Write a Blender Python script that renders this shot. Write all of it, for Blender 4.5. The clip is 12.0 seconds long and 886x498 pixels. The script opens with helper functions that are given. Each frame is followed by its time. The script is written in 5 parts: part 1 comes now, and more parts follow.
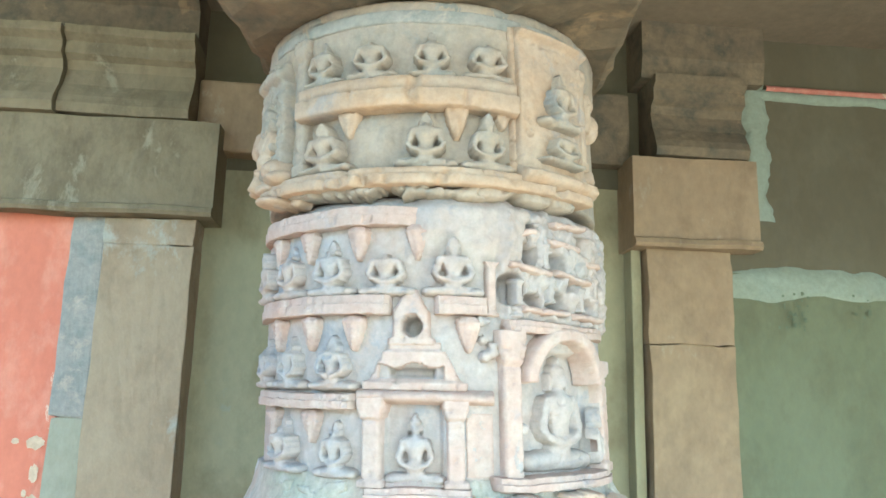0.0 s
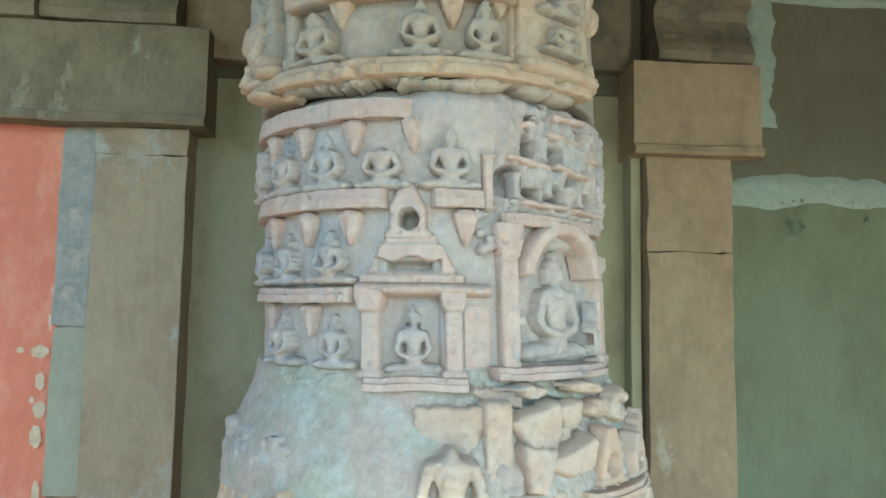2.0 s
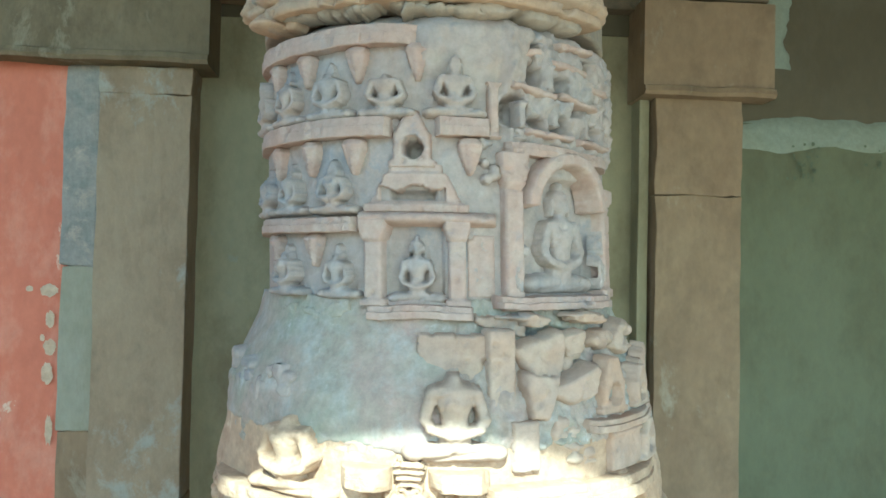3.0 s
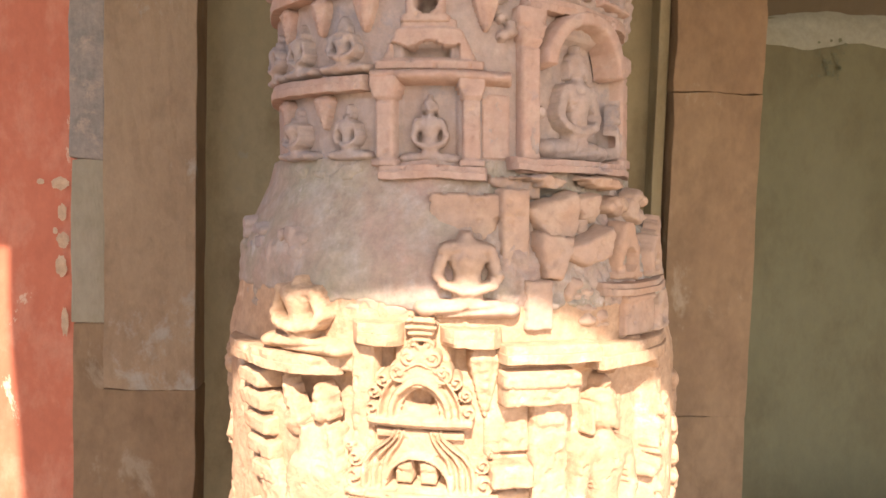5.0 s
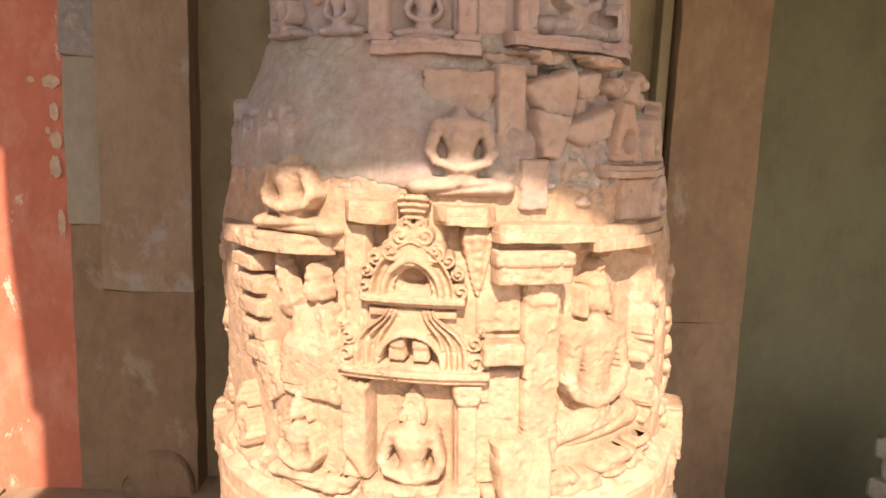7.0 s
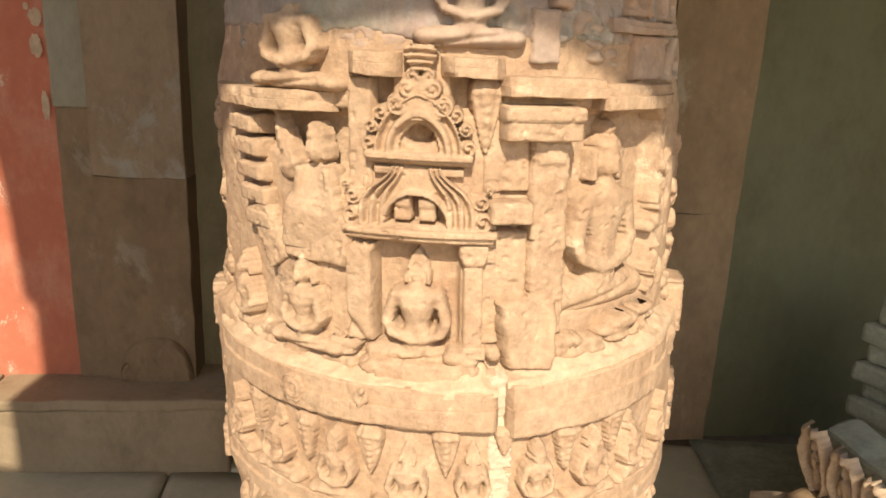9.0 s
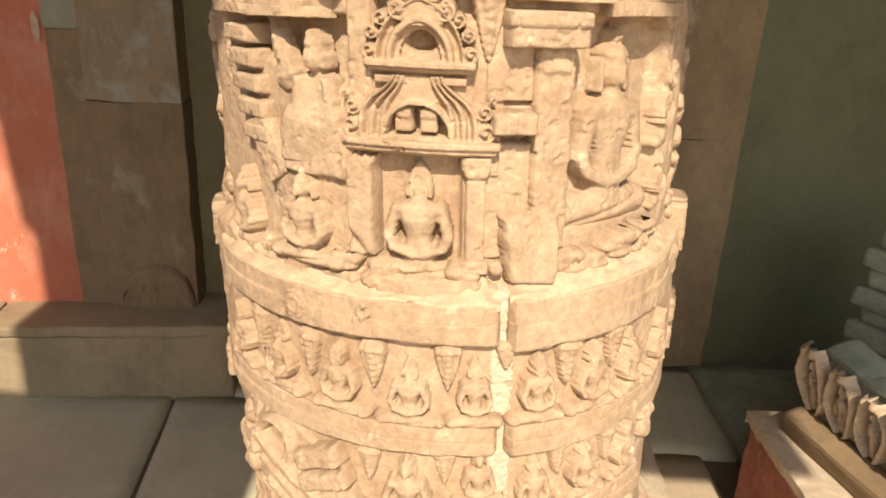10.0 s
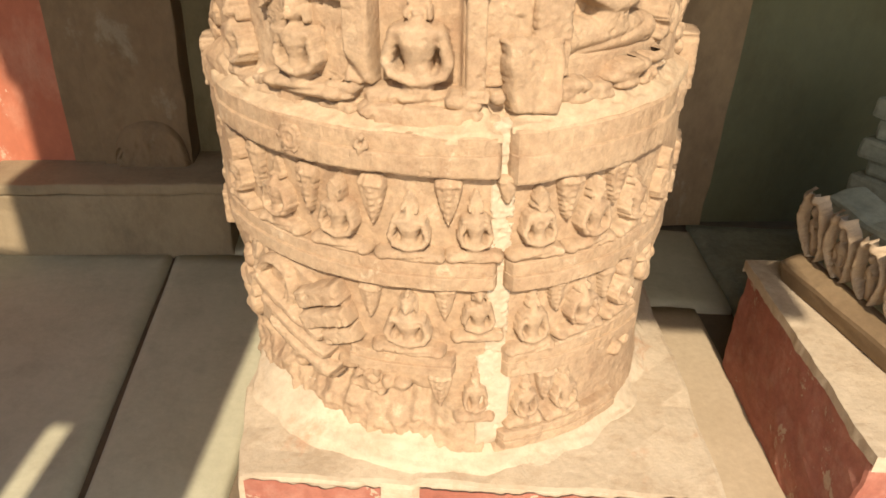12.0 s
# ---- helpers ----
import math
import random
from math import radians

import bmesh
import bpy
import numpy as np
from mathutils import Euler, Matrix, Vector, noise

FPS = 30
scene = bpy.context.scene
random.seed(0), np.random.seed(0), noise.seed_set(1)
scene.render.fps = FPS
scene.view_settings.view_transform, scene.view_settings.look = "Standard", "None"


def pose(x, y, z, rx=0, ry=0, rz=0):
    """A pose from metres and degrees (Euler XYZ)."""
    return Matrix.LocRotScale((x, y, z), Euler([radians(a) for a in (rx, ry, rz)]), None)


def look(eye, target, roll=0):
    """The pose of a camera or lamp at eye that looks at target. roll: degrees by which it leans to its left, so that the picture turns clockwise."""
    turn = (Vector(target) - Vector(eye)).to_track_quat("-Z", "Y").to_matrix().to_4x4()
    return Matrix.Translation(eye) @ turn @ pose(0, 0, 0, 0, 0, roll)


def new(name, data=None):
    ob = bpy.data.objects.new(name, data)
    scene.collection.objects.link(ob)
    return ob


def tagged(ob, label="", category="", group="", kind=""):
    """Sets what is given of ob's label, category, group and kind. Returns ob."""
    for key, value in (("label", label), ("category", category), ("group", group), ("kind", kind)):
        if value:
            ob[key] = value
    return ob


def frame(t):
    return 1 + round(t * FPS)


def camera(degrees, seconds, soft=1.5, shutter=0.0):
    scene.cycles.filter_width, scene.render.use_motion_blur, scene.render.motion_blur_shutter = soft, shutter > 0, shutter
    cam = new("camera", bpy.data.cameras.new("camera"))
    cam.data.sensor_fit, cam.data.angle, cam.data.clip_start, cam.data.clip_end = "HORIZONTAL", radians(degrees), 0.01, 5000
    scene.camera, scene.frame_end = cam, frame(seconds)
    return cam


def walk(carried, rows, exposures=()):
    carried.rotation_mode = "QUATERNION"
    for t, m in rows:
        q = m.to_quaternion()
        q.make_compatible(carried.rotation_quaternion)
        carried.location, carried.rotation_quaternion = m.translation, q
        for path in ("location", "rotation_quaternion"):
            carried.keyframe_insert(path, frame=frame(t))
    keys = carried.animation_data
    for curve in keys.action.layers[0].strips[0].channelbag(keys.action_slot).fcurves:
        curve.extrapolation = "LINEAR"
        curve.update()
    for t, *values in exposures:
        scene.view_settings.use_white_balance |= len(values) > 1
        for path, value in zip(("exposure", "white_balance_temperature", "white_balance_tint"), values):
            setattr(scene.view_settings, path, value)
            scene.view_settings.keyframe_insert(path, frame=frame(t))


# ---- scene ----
cam = camera(63.0, 12.0, soft=1.6)
PATH = [
    (0, (0.054, -1.494, 1.854), (0.006, 0.469, 2.235), 1.4),
    (0.5, (0.056, -1.481, 1.84), (0.006, 0.49, 2.178), 1.0),
    (1, (0.058, -1.479, 1.833), (0.009, 0.499, 2.124), 1.2),
    (1.5, (0.06, -1.478, 1.818), (0.015, 0.506, 2.064), 1.0),
    (2, (0.059, -1.472, 1.797), (0.017, 0.519, 1.976), 0.9),
    (2.5, (0.061, -1.463, 1.77), (0.015, 0.533, 1.876), 0.9),
    (3, (0.066, -1.464, 1.751), (0.005, 0.534, 1.807), 1.2),
    (3.2, (0.067, -1.464, 1.74), (0.003, 0.534, 1.764), 1.1),
    (4.8, (0.07, -1.441, 1.643), (-0.016, 0.554, 1.527), 1.3),
    (5, (0.065, -1.443, 1.62), (-0.022, 0.551, 1.498), 1.6),
    (5.5, (0.064, -1.439, 1.591), (-0.009, 0.552, 1.418), 1.6),
    (6, (0.068, -1.438, 1.571), (0.005, 0.549, 1.353), 1.7),
    (6.5, (0.066, -1.436, 1.545), (0.003, 0.548, 1.297), 1.9),
    (6.7, (0.086, -1.433, 1.543), (-0.007, 0.545, 1.264), 2.0),
    (8.3, (0.06, -1.427, 1.472), (0.008, 0.526, 1.046), 2.1),
    (8.5, (0.059, -1.428, 1.464), (0.011, 0.519, 1.01), 2.2),
    (9, (0.055, -1.425, 1.437), (0.012, 0.5, 0.896), 2.5),
    (9.5, (0.054, -1.427, 1.417), (0.012, 0.48, 0.815), 2.4),
    (10, (0.053, -1.423, 1.391), (0.019, 0.45, 0.691), 2.5),
    (10.5, (0.053, -1.425, 1.37), (0.03, 0.422, 0.605), 2.7),
    (11, (0.05, -1.428, 1.349), (0.028, 0.386, 0.507), 2.8),
    (11.5, (0.052, -1.429, 1.329), (0.044, 0.345, 0.406), 2.7),
    (12, (0.052, -1.428, 1.304), (0.041, 0.306, 0.307), 2.6),
]
EXPOSURES = [(0.0, 2.60, 4760, -12), (1.5, 2.08, 4720, -15), (3.2, 1.62, 4770, -17), (4.8, 1.50, 7250, 27), (6.7, 1.14, 7600, 31), (8.3, 0.30, 7850, 20), (9.3, 0.50, 7250, 14), (11.3, 0.42, 7350, 12), (12.0, 0.31, 7500, 13)]
walk(cam, [(t, look(eye, target, roll)) for t, eye, target, roll in PATH], EXPOSURES)
# ---- world ----
SUN_AZ, SUN_EL = 0.0, 40.0          # degrees: to the right of straight behind the eye, and up
to_sun = Vector((math.sin(radians(SUN_AZ)) * math.cos(radians(SUN_EL)), -math.cos(radians(SUN_AZ)) * math.cos(radians(SUN_EL)), math.sin(radians(SUN_EL))))
world = bpy.data.worlds.new("clear_sky")
scene.world = world
world.use_nodes = True
sky = world.node_tree.nodes.new("ShaderNodeTexSky")
sky.sky_type, sky.sun_disc = "NISHITA", False
sky.sun_elevation, sky.sun_rotation = radians(SUN_EL), radians(180 - SUN_AZ)
world.node_tree.links.new(sky.outputs[0], world.node_tree.nodes["Background"].inputs[0])
world.node_tree.nodes["Background"].inputs[1].default_value = 0.225
sun_data = bpy.data.lights.new("sun", "SUN")
sun_data.energy, sun_data.angle, sun_data.color = 5.0, radians(0.6), (1.0, 0.93, 0.82)
sun = new("sun", sun_data)
sun.matrix_world = look(to_sun * 10, (0, 0, 0))

# ---- materials ----
def material(name, colours, scale=3.0, fine=40.0, rough=0.85, bump=0.3, bump_scale=60.0, spots=None, spot_scale=6.0, spot_at=0.6, spot_soft=0.08, grain_range=(0.78, 1.18), stretch=1.0):
    """A mineral surface: colours mixed by a broad and a fine noise, a spot colour in patches, and a fine bump."""
    m = bpy.data.materials.new(name)
    m.use_nodes = True
    nt = m.node_tree
    node, link = nt.nodes.new, nt.links.new
    bsdf = nt.nodes["Principled BSDF"]
    co = node("ShaderNodeTexCoord").outputs["Object"]
    if stretch != 1.0:
        mp = node("ShaderNodeMapping")
        mp.inputs["Scale"].default_value = (1, 1, stretch)
        link(co, mp.inputs["Vector"])
        co = mp.outputs["Vector"]

    def noise_node(s, detail=6.0, roughness=0.6, warp=0.0):
        n = node("ShaderNodeTexNoise")
        n.inputs["Scale"].default_value, n.inputs["Detail"].default_value = s, detail
        n.inputs["Roughness"].default_value, n.inputs["Distortion"].default_value = roughness, warp
        link(co, n.inputs["Vector"])
        return n.outputs["Fac"]

    def ramp(src, a, b):
        r = node("ShaderNodeMapRange")
        r.inputs["From Min"].default_value, r.inputs["From Max"].default_value = a, b
        link(src, r.inputs["Value"])
        return r.outputs["Result"]

    def mix(fac, a, b, kind="MIX"):
        x = node("ShaderNodeMix")
        x.data_type, x.blend_type = "RGBA", kind
        for src, slot in ((fac, 0), (a, 6), (b, 7)):
            if isinstance(src, (tuple, list)):
                x.inputs[slot].default_value = (*src, 1)
            elif isinstance(src, float):
                x.inputs[slot].default_value = src
            else:
                link(src, x.inputs[slot])
        return x.outputs[2]

    col = mix(ramp(noise_node(scale, 6, 0.65, 0.1), 0.32, 0.68), colours[0], colours[1])
    if len(colours) > 2:
        col = mix(ramp(noise_node(scale * 2.3, 7, 0.7, 0.15), 0.48, 0.72), col, colours[2])
    if spots:
        col = mix(ramp(noise_node(spot_scale, 8, 0.7, 0.3), spot_at, spot_at + spot_soft), col, spots)
    grain = ramp(noise_node(fine, 8, 0.7), 0.25, 0.75)
    shade = node("ShaderNodeMapRange")
    shade.inputs["To Min"].default_value, shade.inputs["To Max"].default_value = grain_range
    link(grain, shade.inputs["Value"])
    comb = node("ShaderNodeCombineColor")
    for i in range(3):
        link(shade.outputs["Result"], comb.inputs[i])
    col = mix(1.0, col, comb.outputs[0], "MULTIPLY")
    link(col, bsdf.inputs["Base Color"])
    rr = node("ShaderNodeMapRange")
    rr.inputs["To Min"].default_value, rr.inputs["To Max"].default_value = rough - 0.1, min(1.0, rough + 0.1)
    link(grain, rr.inputs["Value"])
    link(rr.outputs["Result"], bsdf.inputs["Roughness"])
    bsdf.inputs["Specular IOR Level"].default_value = 0.25
    b = node("ShaderNodeBump")
    b.inputs["Strength"].default_value, b.inputs["Distance"].default_value = bump, 0.006
    link(noise_node(bump_scale, 8, 0.65), b.inputs["Height"])
    link(b.outputs["Normal"], bsdf.inputs["Normal"])
    return m

BUFF = material("buff_sandstone", [(0.40, 0.272, 0.166), (0.455, 0.328, 0.212), (0.325, 0.208, 0.126)], 6, 60, spots=(0.52, 0.395, 0.265), spot_scale=15, spot_at=0.60, grain_range=(0.70, 1.19), bump=0.6, bump_scale=100)
WEATHERED = material("weathered_sandstone", [(0.331, 0.251, 0.199), (0.297, 0.265, 0.241), (0.361, 0.302, 0.245)], 8, 50, spots=(0.254, 0.230, 0.216), spot_scale=7, spot_at=0.55)
ROSY = material("rosy_sandstone", [(0.365, 0.245, 0.185), (0.347, 0.267, 0.218), (0.396, 0.314, 0.248)], 8, 50, spots=(0.297, 0.245, 0.223), spot_scale=9, spot_at=0.60)
OCHRE = material("ochre_sandstone", [(0.348, 0.224, 0.126), (0.310, 0.236, 0.169), (0.370, 0.280, 0.191)], 5, 50, spots=(0.275, 0.224, 0.180), spot_scale=7, spot_at=0.55)
MIDSTONE = material("pinkish_sandstone", [(0.359, 0.239, 0.158), (0.336, 0.261, 0.202), (0.405, 0.315, 0.224)], 5, 50, spots=(0.285, 0.243, 0.211), spot_scale=7, spot_at=0.60)
CEMENT = material("cement_mortar", [(0.48, 0.385, 0.27), (0.53, 0.435, 0.315), (0.42, 0.32, 0.215)], 7, 60, bump=0.5, bump_scale=55, spots=(0.47, 0.31, 0.20), spot_scale=6, spot_at=0.60, grain_range=(0.84, 1.09))
PATCH = material("grey_lime_plaster", [(0.34, 0.245, 0.20), (0.275, 0.262, 0.195), (0.36, 0.335, 0.29)], 7, 50, bump=0.4, bump_scale=40, spots=(0.42, 0.39, 0.34), spot_scale=14, spot_at=0.60, grain_range=(0.70, 1.2))
WALLS = dict(grain_range=(0.88, 1.10), stretch=0.6)
STREAKED = dict(grain_range=(0.84, 1.12), stretch=0.62)
PIER = material("brown_sandstone", [(0.202, 0.134, 0.075), (0.236, 0.165, 0.093), (0.163, 0.112, 0.063)], 3.5, 35, bump=0.4, spots=(0.270, 0.217, 0.145), spot_scale=6, spot_at=0.60, **STREAKED)
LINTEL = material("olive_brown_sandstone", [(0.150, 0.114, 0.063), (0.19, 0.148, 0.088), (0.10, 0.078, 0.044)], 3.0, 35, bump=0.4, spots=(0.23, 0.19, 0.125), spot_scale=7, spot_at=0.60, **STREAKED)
DARK_BROWN = material("dark_brown_sandstone", [(0.095, 0.072, 0.045), (0.145, 0.105, 0.06), (0.06, 0.052, 0.036)], 5, 40, bump=0.6, bump_scale=25, spots=(0.19, 0.13, 0.07), spot_scale=7, spot_at=0.60, grain_range=(0.75, 1.2))
CAPSTONE = material("lichened_grey_sandstone", [(0.30, 0.228, 0.162), (0.228, 0.198, 0.154), (0.315, 0.24, 0.162)], 8, 50, spots=(0.21, 0.19, 0.16), spot_scale=9, spot_at=0.58)
LIMED = material("pale_green_limewash", [(0.27, 0.245, 0.17), (0.235, 0.21, 0.14), (0.29, 0.26, 0.19)], 3, 40, bump=0.2, **WALLS)
DULL_GREY = material("dull_grey_sandstone", [(0.22, 0.20, 0.165), (0.27, 0.235, 0.19), (0.17, 0.165, 0.14)], 6, 50, bump=0.4, spots=(0.33, 0.27, 0.205), spot_scale=7, spot_at=0.58)
STEPSTONE = material("worn_step_stone", [(0.273, 0.207, 0.125), (0.315, 0.241, 0.150), (0.210, 0.155, 0.094)], 3.5, 40, bump=0.35, **WALLS)
PIER_PALE = material("limewashed_sandstone", [(0.297, 0.223, 0.139), (0.253, 0.180, 0.107), (0.202, 0.139, 0.081)], 2.6, 35, bump=0.35, spots=(0.303, 0.274, 0.214), spot_scale=4, spot_at=0.58, **STREAKED)
GREEN = material("green_lime_plaster", [(0.101, 0.102, 0.054), (0.121, 0.120, 0.068), (0.089, 0.082, 0.043)], 1.8, 30, bump=0.15, spots=(0.075, 0.086, 0.055), spot_scale=9, spot_at=0.70, **WALLS)
OLIVE = material("olive_limewash", [(0.215, 0.182, 0.10), (0.25, 0.215, 0.125), (0.16, 0.128, 0.068)], 2.4, 30, bump=0.15, spots=(0.22, 0.21, 0.15), spot_scale=5, spot_at=0.60, **WALLS)
# serves the right wall's brown stain and the back wall's painted shade
STAIN_SHADE = material("stained_and_shaded_plaster", [(0.078, 0.062, 0.034), (0.09, 0.075, 0.043), (0.10, 0.085, 0.052)], 2.2, 30, bump=0.15, **WALLS)
PALE_EDGE = material("pale_plaster_edge", [(0.21, 0.225, 0.17), (0.18, 0.185, 0.13)], 5, 40, bump=0.3)
RED = material("red_painted_plaster", [(0.464, 0.157, 0.090), (0.410, 0.129, 0.073), (0.518, 0.241, 0.157)], 3, 40, bump=0.25, spots=(0.540, 0.381, 0.269), spot_scale=6, spot_at=0.615, spot_soft=0.03, **WALLS)
RED_OLD = material("faded_red_paint", [(0.37, 0.145, 0.10), (0.30, 0.105, 0.072), (0.41, 0.20, 0.145)], 7, 40, bump=0.9, bump_scale=18, spots=(0.46, 0.33, 0.23), spot_scale=11, spot_at=0.60, spot_soft=0.03)
PAVING = material("grey_paving_stone", [(0.430, 0.408, 0.285), (0.480, 0.452, 0.318), (0.375, 0.350, 0.243)], 2.5, 40, rough=0.7, bump=0.2, grain_range=(0.9, 1.08))
PAVING_PALE = material("pale_paving_stone", [(0.42, 0.33, 0.22), (0.46, 0.365, 0.25)], 4, 50, rough=0.8, bump=0.25, grain_range=(0.88, 1.1))
EARTH = material("packed_earth", [(0.16, 0.12, 0.08), (0.20, 0.15, 0.10)], 1.5, 25, bump=0.5)
COURT = material("courtyard_stone", [(0.42, 0.33, 0.23), (0.47, 0.37, 0.26)], 1.2, 25, bump=0.4)
FRAGMENT = material("grey_carved_sandstone", [(0.413, 0.305, 0.198), (0.325, 0.256, 0.180), (0.463, 0.354, 0.228)], 7, 50, bump=0.4)
# dark stones; also stands in for shade on the friezes' backs
SLATE = material("dark_weathered_and_shade_stone", [(0.250, 0.271, 0.209), (0.322, 0.342, 0.261), (0.200, 0.217, 0.172)], 6, 50, bump=0.5, spots=(0.358, 0.350, 0.254), spot_scale=9, spot_at=0.62)
SMEAR = material("old_lime_mortar", [(0.455, 0.33, 0.21), (0.49, 0.375, 0.25), (0.40, 0.275, 0.17)], 9, 55, bump=0.6, bump_scale=45, grain_range=(0.75, 1.15))
ROOFING = material("roof_stone", [(0.13, 0.10, 0.065), (0.17, 0.128, 0.082)], 2, 30, bump=0.3)

# ---- shaping tools ----
TABLE = np.random.default_rng(7).random((256, 256))

def lattice(x, y, seed=0):
    """Smooth noise from -1 to 1 over two coordinates."""
    x, y = np.asarray(x, float) + seed * 17.3, np.asarray(y, float) + seed * 41.7
    i, j = np.floor(x).astype(int), np.floor(y).astype(int)
    f, g = x - i, y - j
    f, g = f * f * (3 - 2 * f), g * g * (3 - 2 * g)
    a, b = TABLE[i % 256, j % 256], TABLE[(i + 1) % 256, j % 256]
    c, d = TABLE[i % 256, (j + 1) % 256], TABLE[(i + 1) % 256, (j + 1) % 256]
    return 2 * ((a * (1 - f) + b * f) * (1 - g) + (c * (1 - f) + d * f) * g) - 1

def fractal(x, y, seed=0, octaves=4):
    total, amp = 0.0, 1.0
    for k in range(octaves):
        total = total + amp * lattice(x * 2 ** k, y * 2 ** k, seed + k)
        amp *= 0.5
    return total / 1.8

def mesh_from_grid(name, pts, keep=None, smooth=True):
    """A sheet of quads from an array (rows, columns, 3)."""
    n, m = pts.shape[:2]
    idx = np.arange(n * m).reshape(n, m)
    quads = np.stack([idx[:-1, :-1], idx[:-1, 1:], idx[1:, 1:], idx[1:, :-1]], -1).reshape(-1, 4)
    if keep is not None:
        k = keep[:-1, :-1] | keep[:-1, 1:] | keep[1:, 1:] | keep[1:, :-1]
        quads = quads[k.reshape(-1)]
    used, inverse = np.unique(quads, return_inverse=True)
    quads = inverse.reshape(-1, 4)
    co = pts.reshape(-1, 3)[used]
    me = bpy.data.meshes.new(name)
    me.vertices.add(len(co))
    me.vertices.foreach_set("co", co.astype(np.float32).ravel())
    me.loops.add(quads.size)
    me.loops.foreach_set("vertex_index", quads.astype(np.int32).ravel())
    me.polygons.add(len(quads))
    me.polygons.foreach_set("loop_start", np.arange(0, quads.size, 4, dtype=np.int32))
    me.polygons.foreach_set("use_smooth", np.full(len(quads), smooth))
    me.update(calc_edges=True)
    me.validate()
    return me

def put(name, me, mat, parent=None, label=""):
    me.materials.append(mat)
    ob = new(name, me)
    if parent:
        ob.parent = parent
        ob.matrix_parent_inverse = Matrix.Translation(parent.location).inverted()
    if label:
        ob["label"] = label
    return ob

def part(name, bm, mat, parent, label=""):
    me = bpy.data.meshes.new(name)
    bmesh.ops.recalc_face_normals(bm, faces=bm.faces)
    bm.to_mesh(me)
    bm.free()
    return put(name, me, mat, parent, label)

def box_bm(x0, x1, y0, y1, z0, z1, bevel=0.008, bm=None, cuts=0, rough=0.0, seed=0):
    """A block with rounded edges, roughened where asked."""
    own = bmesh.new()
    bmesh.ops.create_cube(own, size=1, matrix=Matrix.Translation(((x0 + x1) / 2, (y0 + y1) / 2, (z0 + z1) / 2)) @ Matrix.Diagonal((x1 - x0, y1 - y0, z1 - z0, 1)))
    if bevel:
        bmesh.ops.bevel(own, geom=own.edges[:], offset=bevel, segments=2, affect="EDGES", profile=0.6)
    if cuts:
        bmesh.ops.subdivide_edges(own, edges=own.edges[:], cuts=cuts, use_grid_fill=True)
    if rough:
        for v in own.verts:
            q = v.co * 9 + Vector((seed * 3.1, seed * 1.7, seed))
            v.co += noise.noise_vector(q) * rough + noise.noise_vector(q * 3.3) * rough * 0.5
    return own

def empty(name, x, y, z, label, category, group=""):
    ob = new(name)
    ob.location = (x, y, z)
    return tagged(ob, label, category, group)

# ---- the carved pillar ----
AXIS_Y = 0.19
def axis_x(z):
    return 0.062 - 0.034 * z          # the shaft leans a little

def round_to(th, z, r):
    """World places from degrees round the shaft (0 faces the court), height and radius."""
    a = np.radians(th)
    return np.stack(np.broadcast_arrays(axis_x(z) + r * np.sin(a), AXIS_Y - r * np.cos(a), z), -1)

pillar = empty("carved_pillar", 0.05, 0.19, 0.0, "tall tapering buff sandstone pillar carved with rows of seated figures", "pillar")

def smooth_box(u, v, x0, x1, y0, y1, soft):
    """1 inside a rectangle, falling to 0 over a soft margin."""
    d = np.minimum(np.minimum(u - x0, x1 - u), np.minimum(v - y0, y1 - v))
    return np.clip(d / soft, 0, 1)

def area(T, Z, t0, t1, z0, z1, soft):
    """The same on the shaft: degrees across, metres up, a margin in metres."""
    k = 0.0075
    return smooth_box(T * k, Z, t0 * k, t1 * k, z0, z1, soft)

THETA = np.unique(np.concatenate([np.arange(-180, -98, 6.0), np.arange(-98, 98.1, 0.45), np.arange(98, 180.1, 6.0)]))
THETA[0], THETA[-1] = -180, 180

def drum(name, z0, z1, radius, mat, label, step=0.0045):
    """One course of the shaft: a closed drum whose radius follows radius(theta, z)."""
    zs = np.arange(z0, z1 + 1e-6, step)
    T, Z = np.meshgrid(THETA, zs)
    r = radius(T, Z)
    r[:, -1] = r[:, 0]
    rows = [round_to(T[:1], Z[:1], r[:1] * k) for k in (0.02, 0.6, 0.97)] + [round_to(T, Z, r)] + [round_to(T[-1:], Z[-1:], r[-1:] * k) for k in (0.97, 0.6, 0.02)]
    return put(name, mesh_from_grid(name, np.concatenate(rows)), mat, pillar, label)

def dent(T, Z, th, z, w, h, r):
    """A rounded hole of that width and height (metres), 0 to 1."""
    x = np.radians(T - th) * r / (w / 2)
    y = (Z - z) / (h / 2)
    q = (np.abs(x) ** 2.6 + np.abs(y) ** 2.6) ** (1 / 2.6)
    return np.clip((1.08 - q) * 3.5, 0, 1)

R_LOW, R_MID, R_UP, R_CAP = 0.495, 0.458, 0.372, 0.378

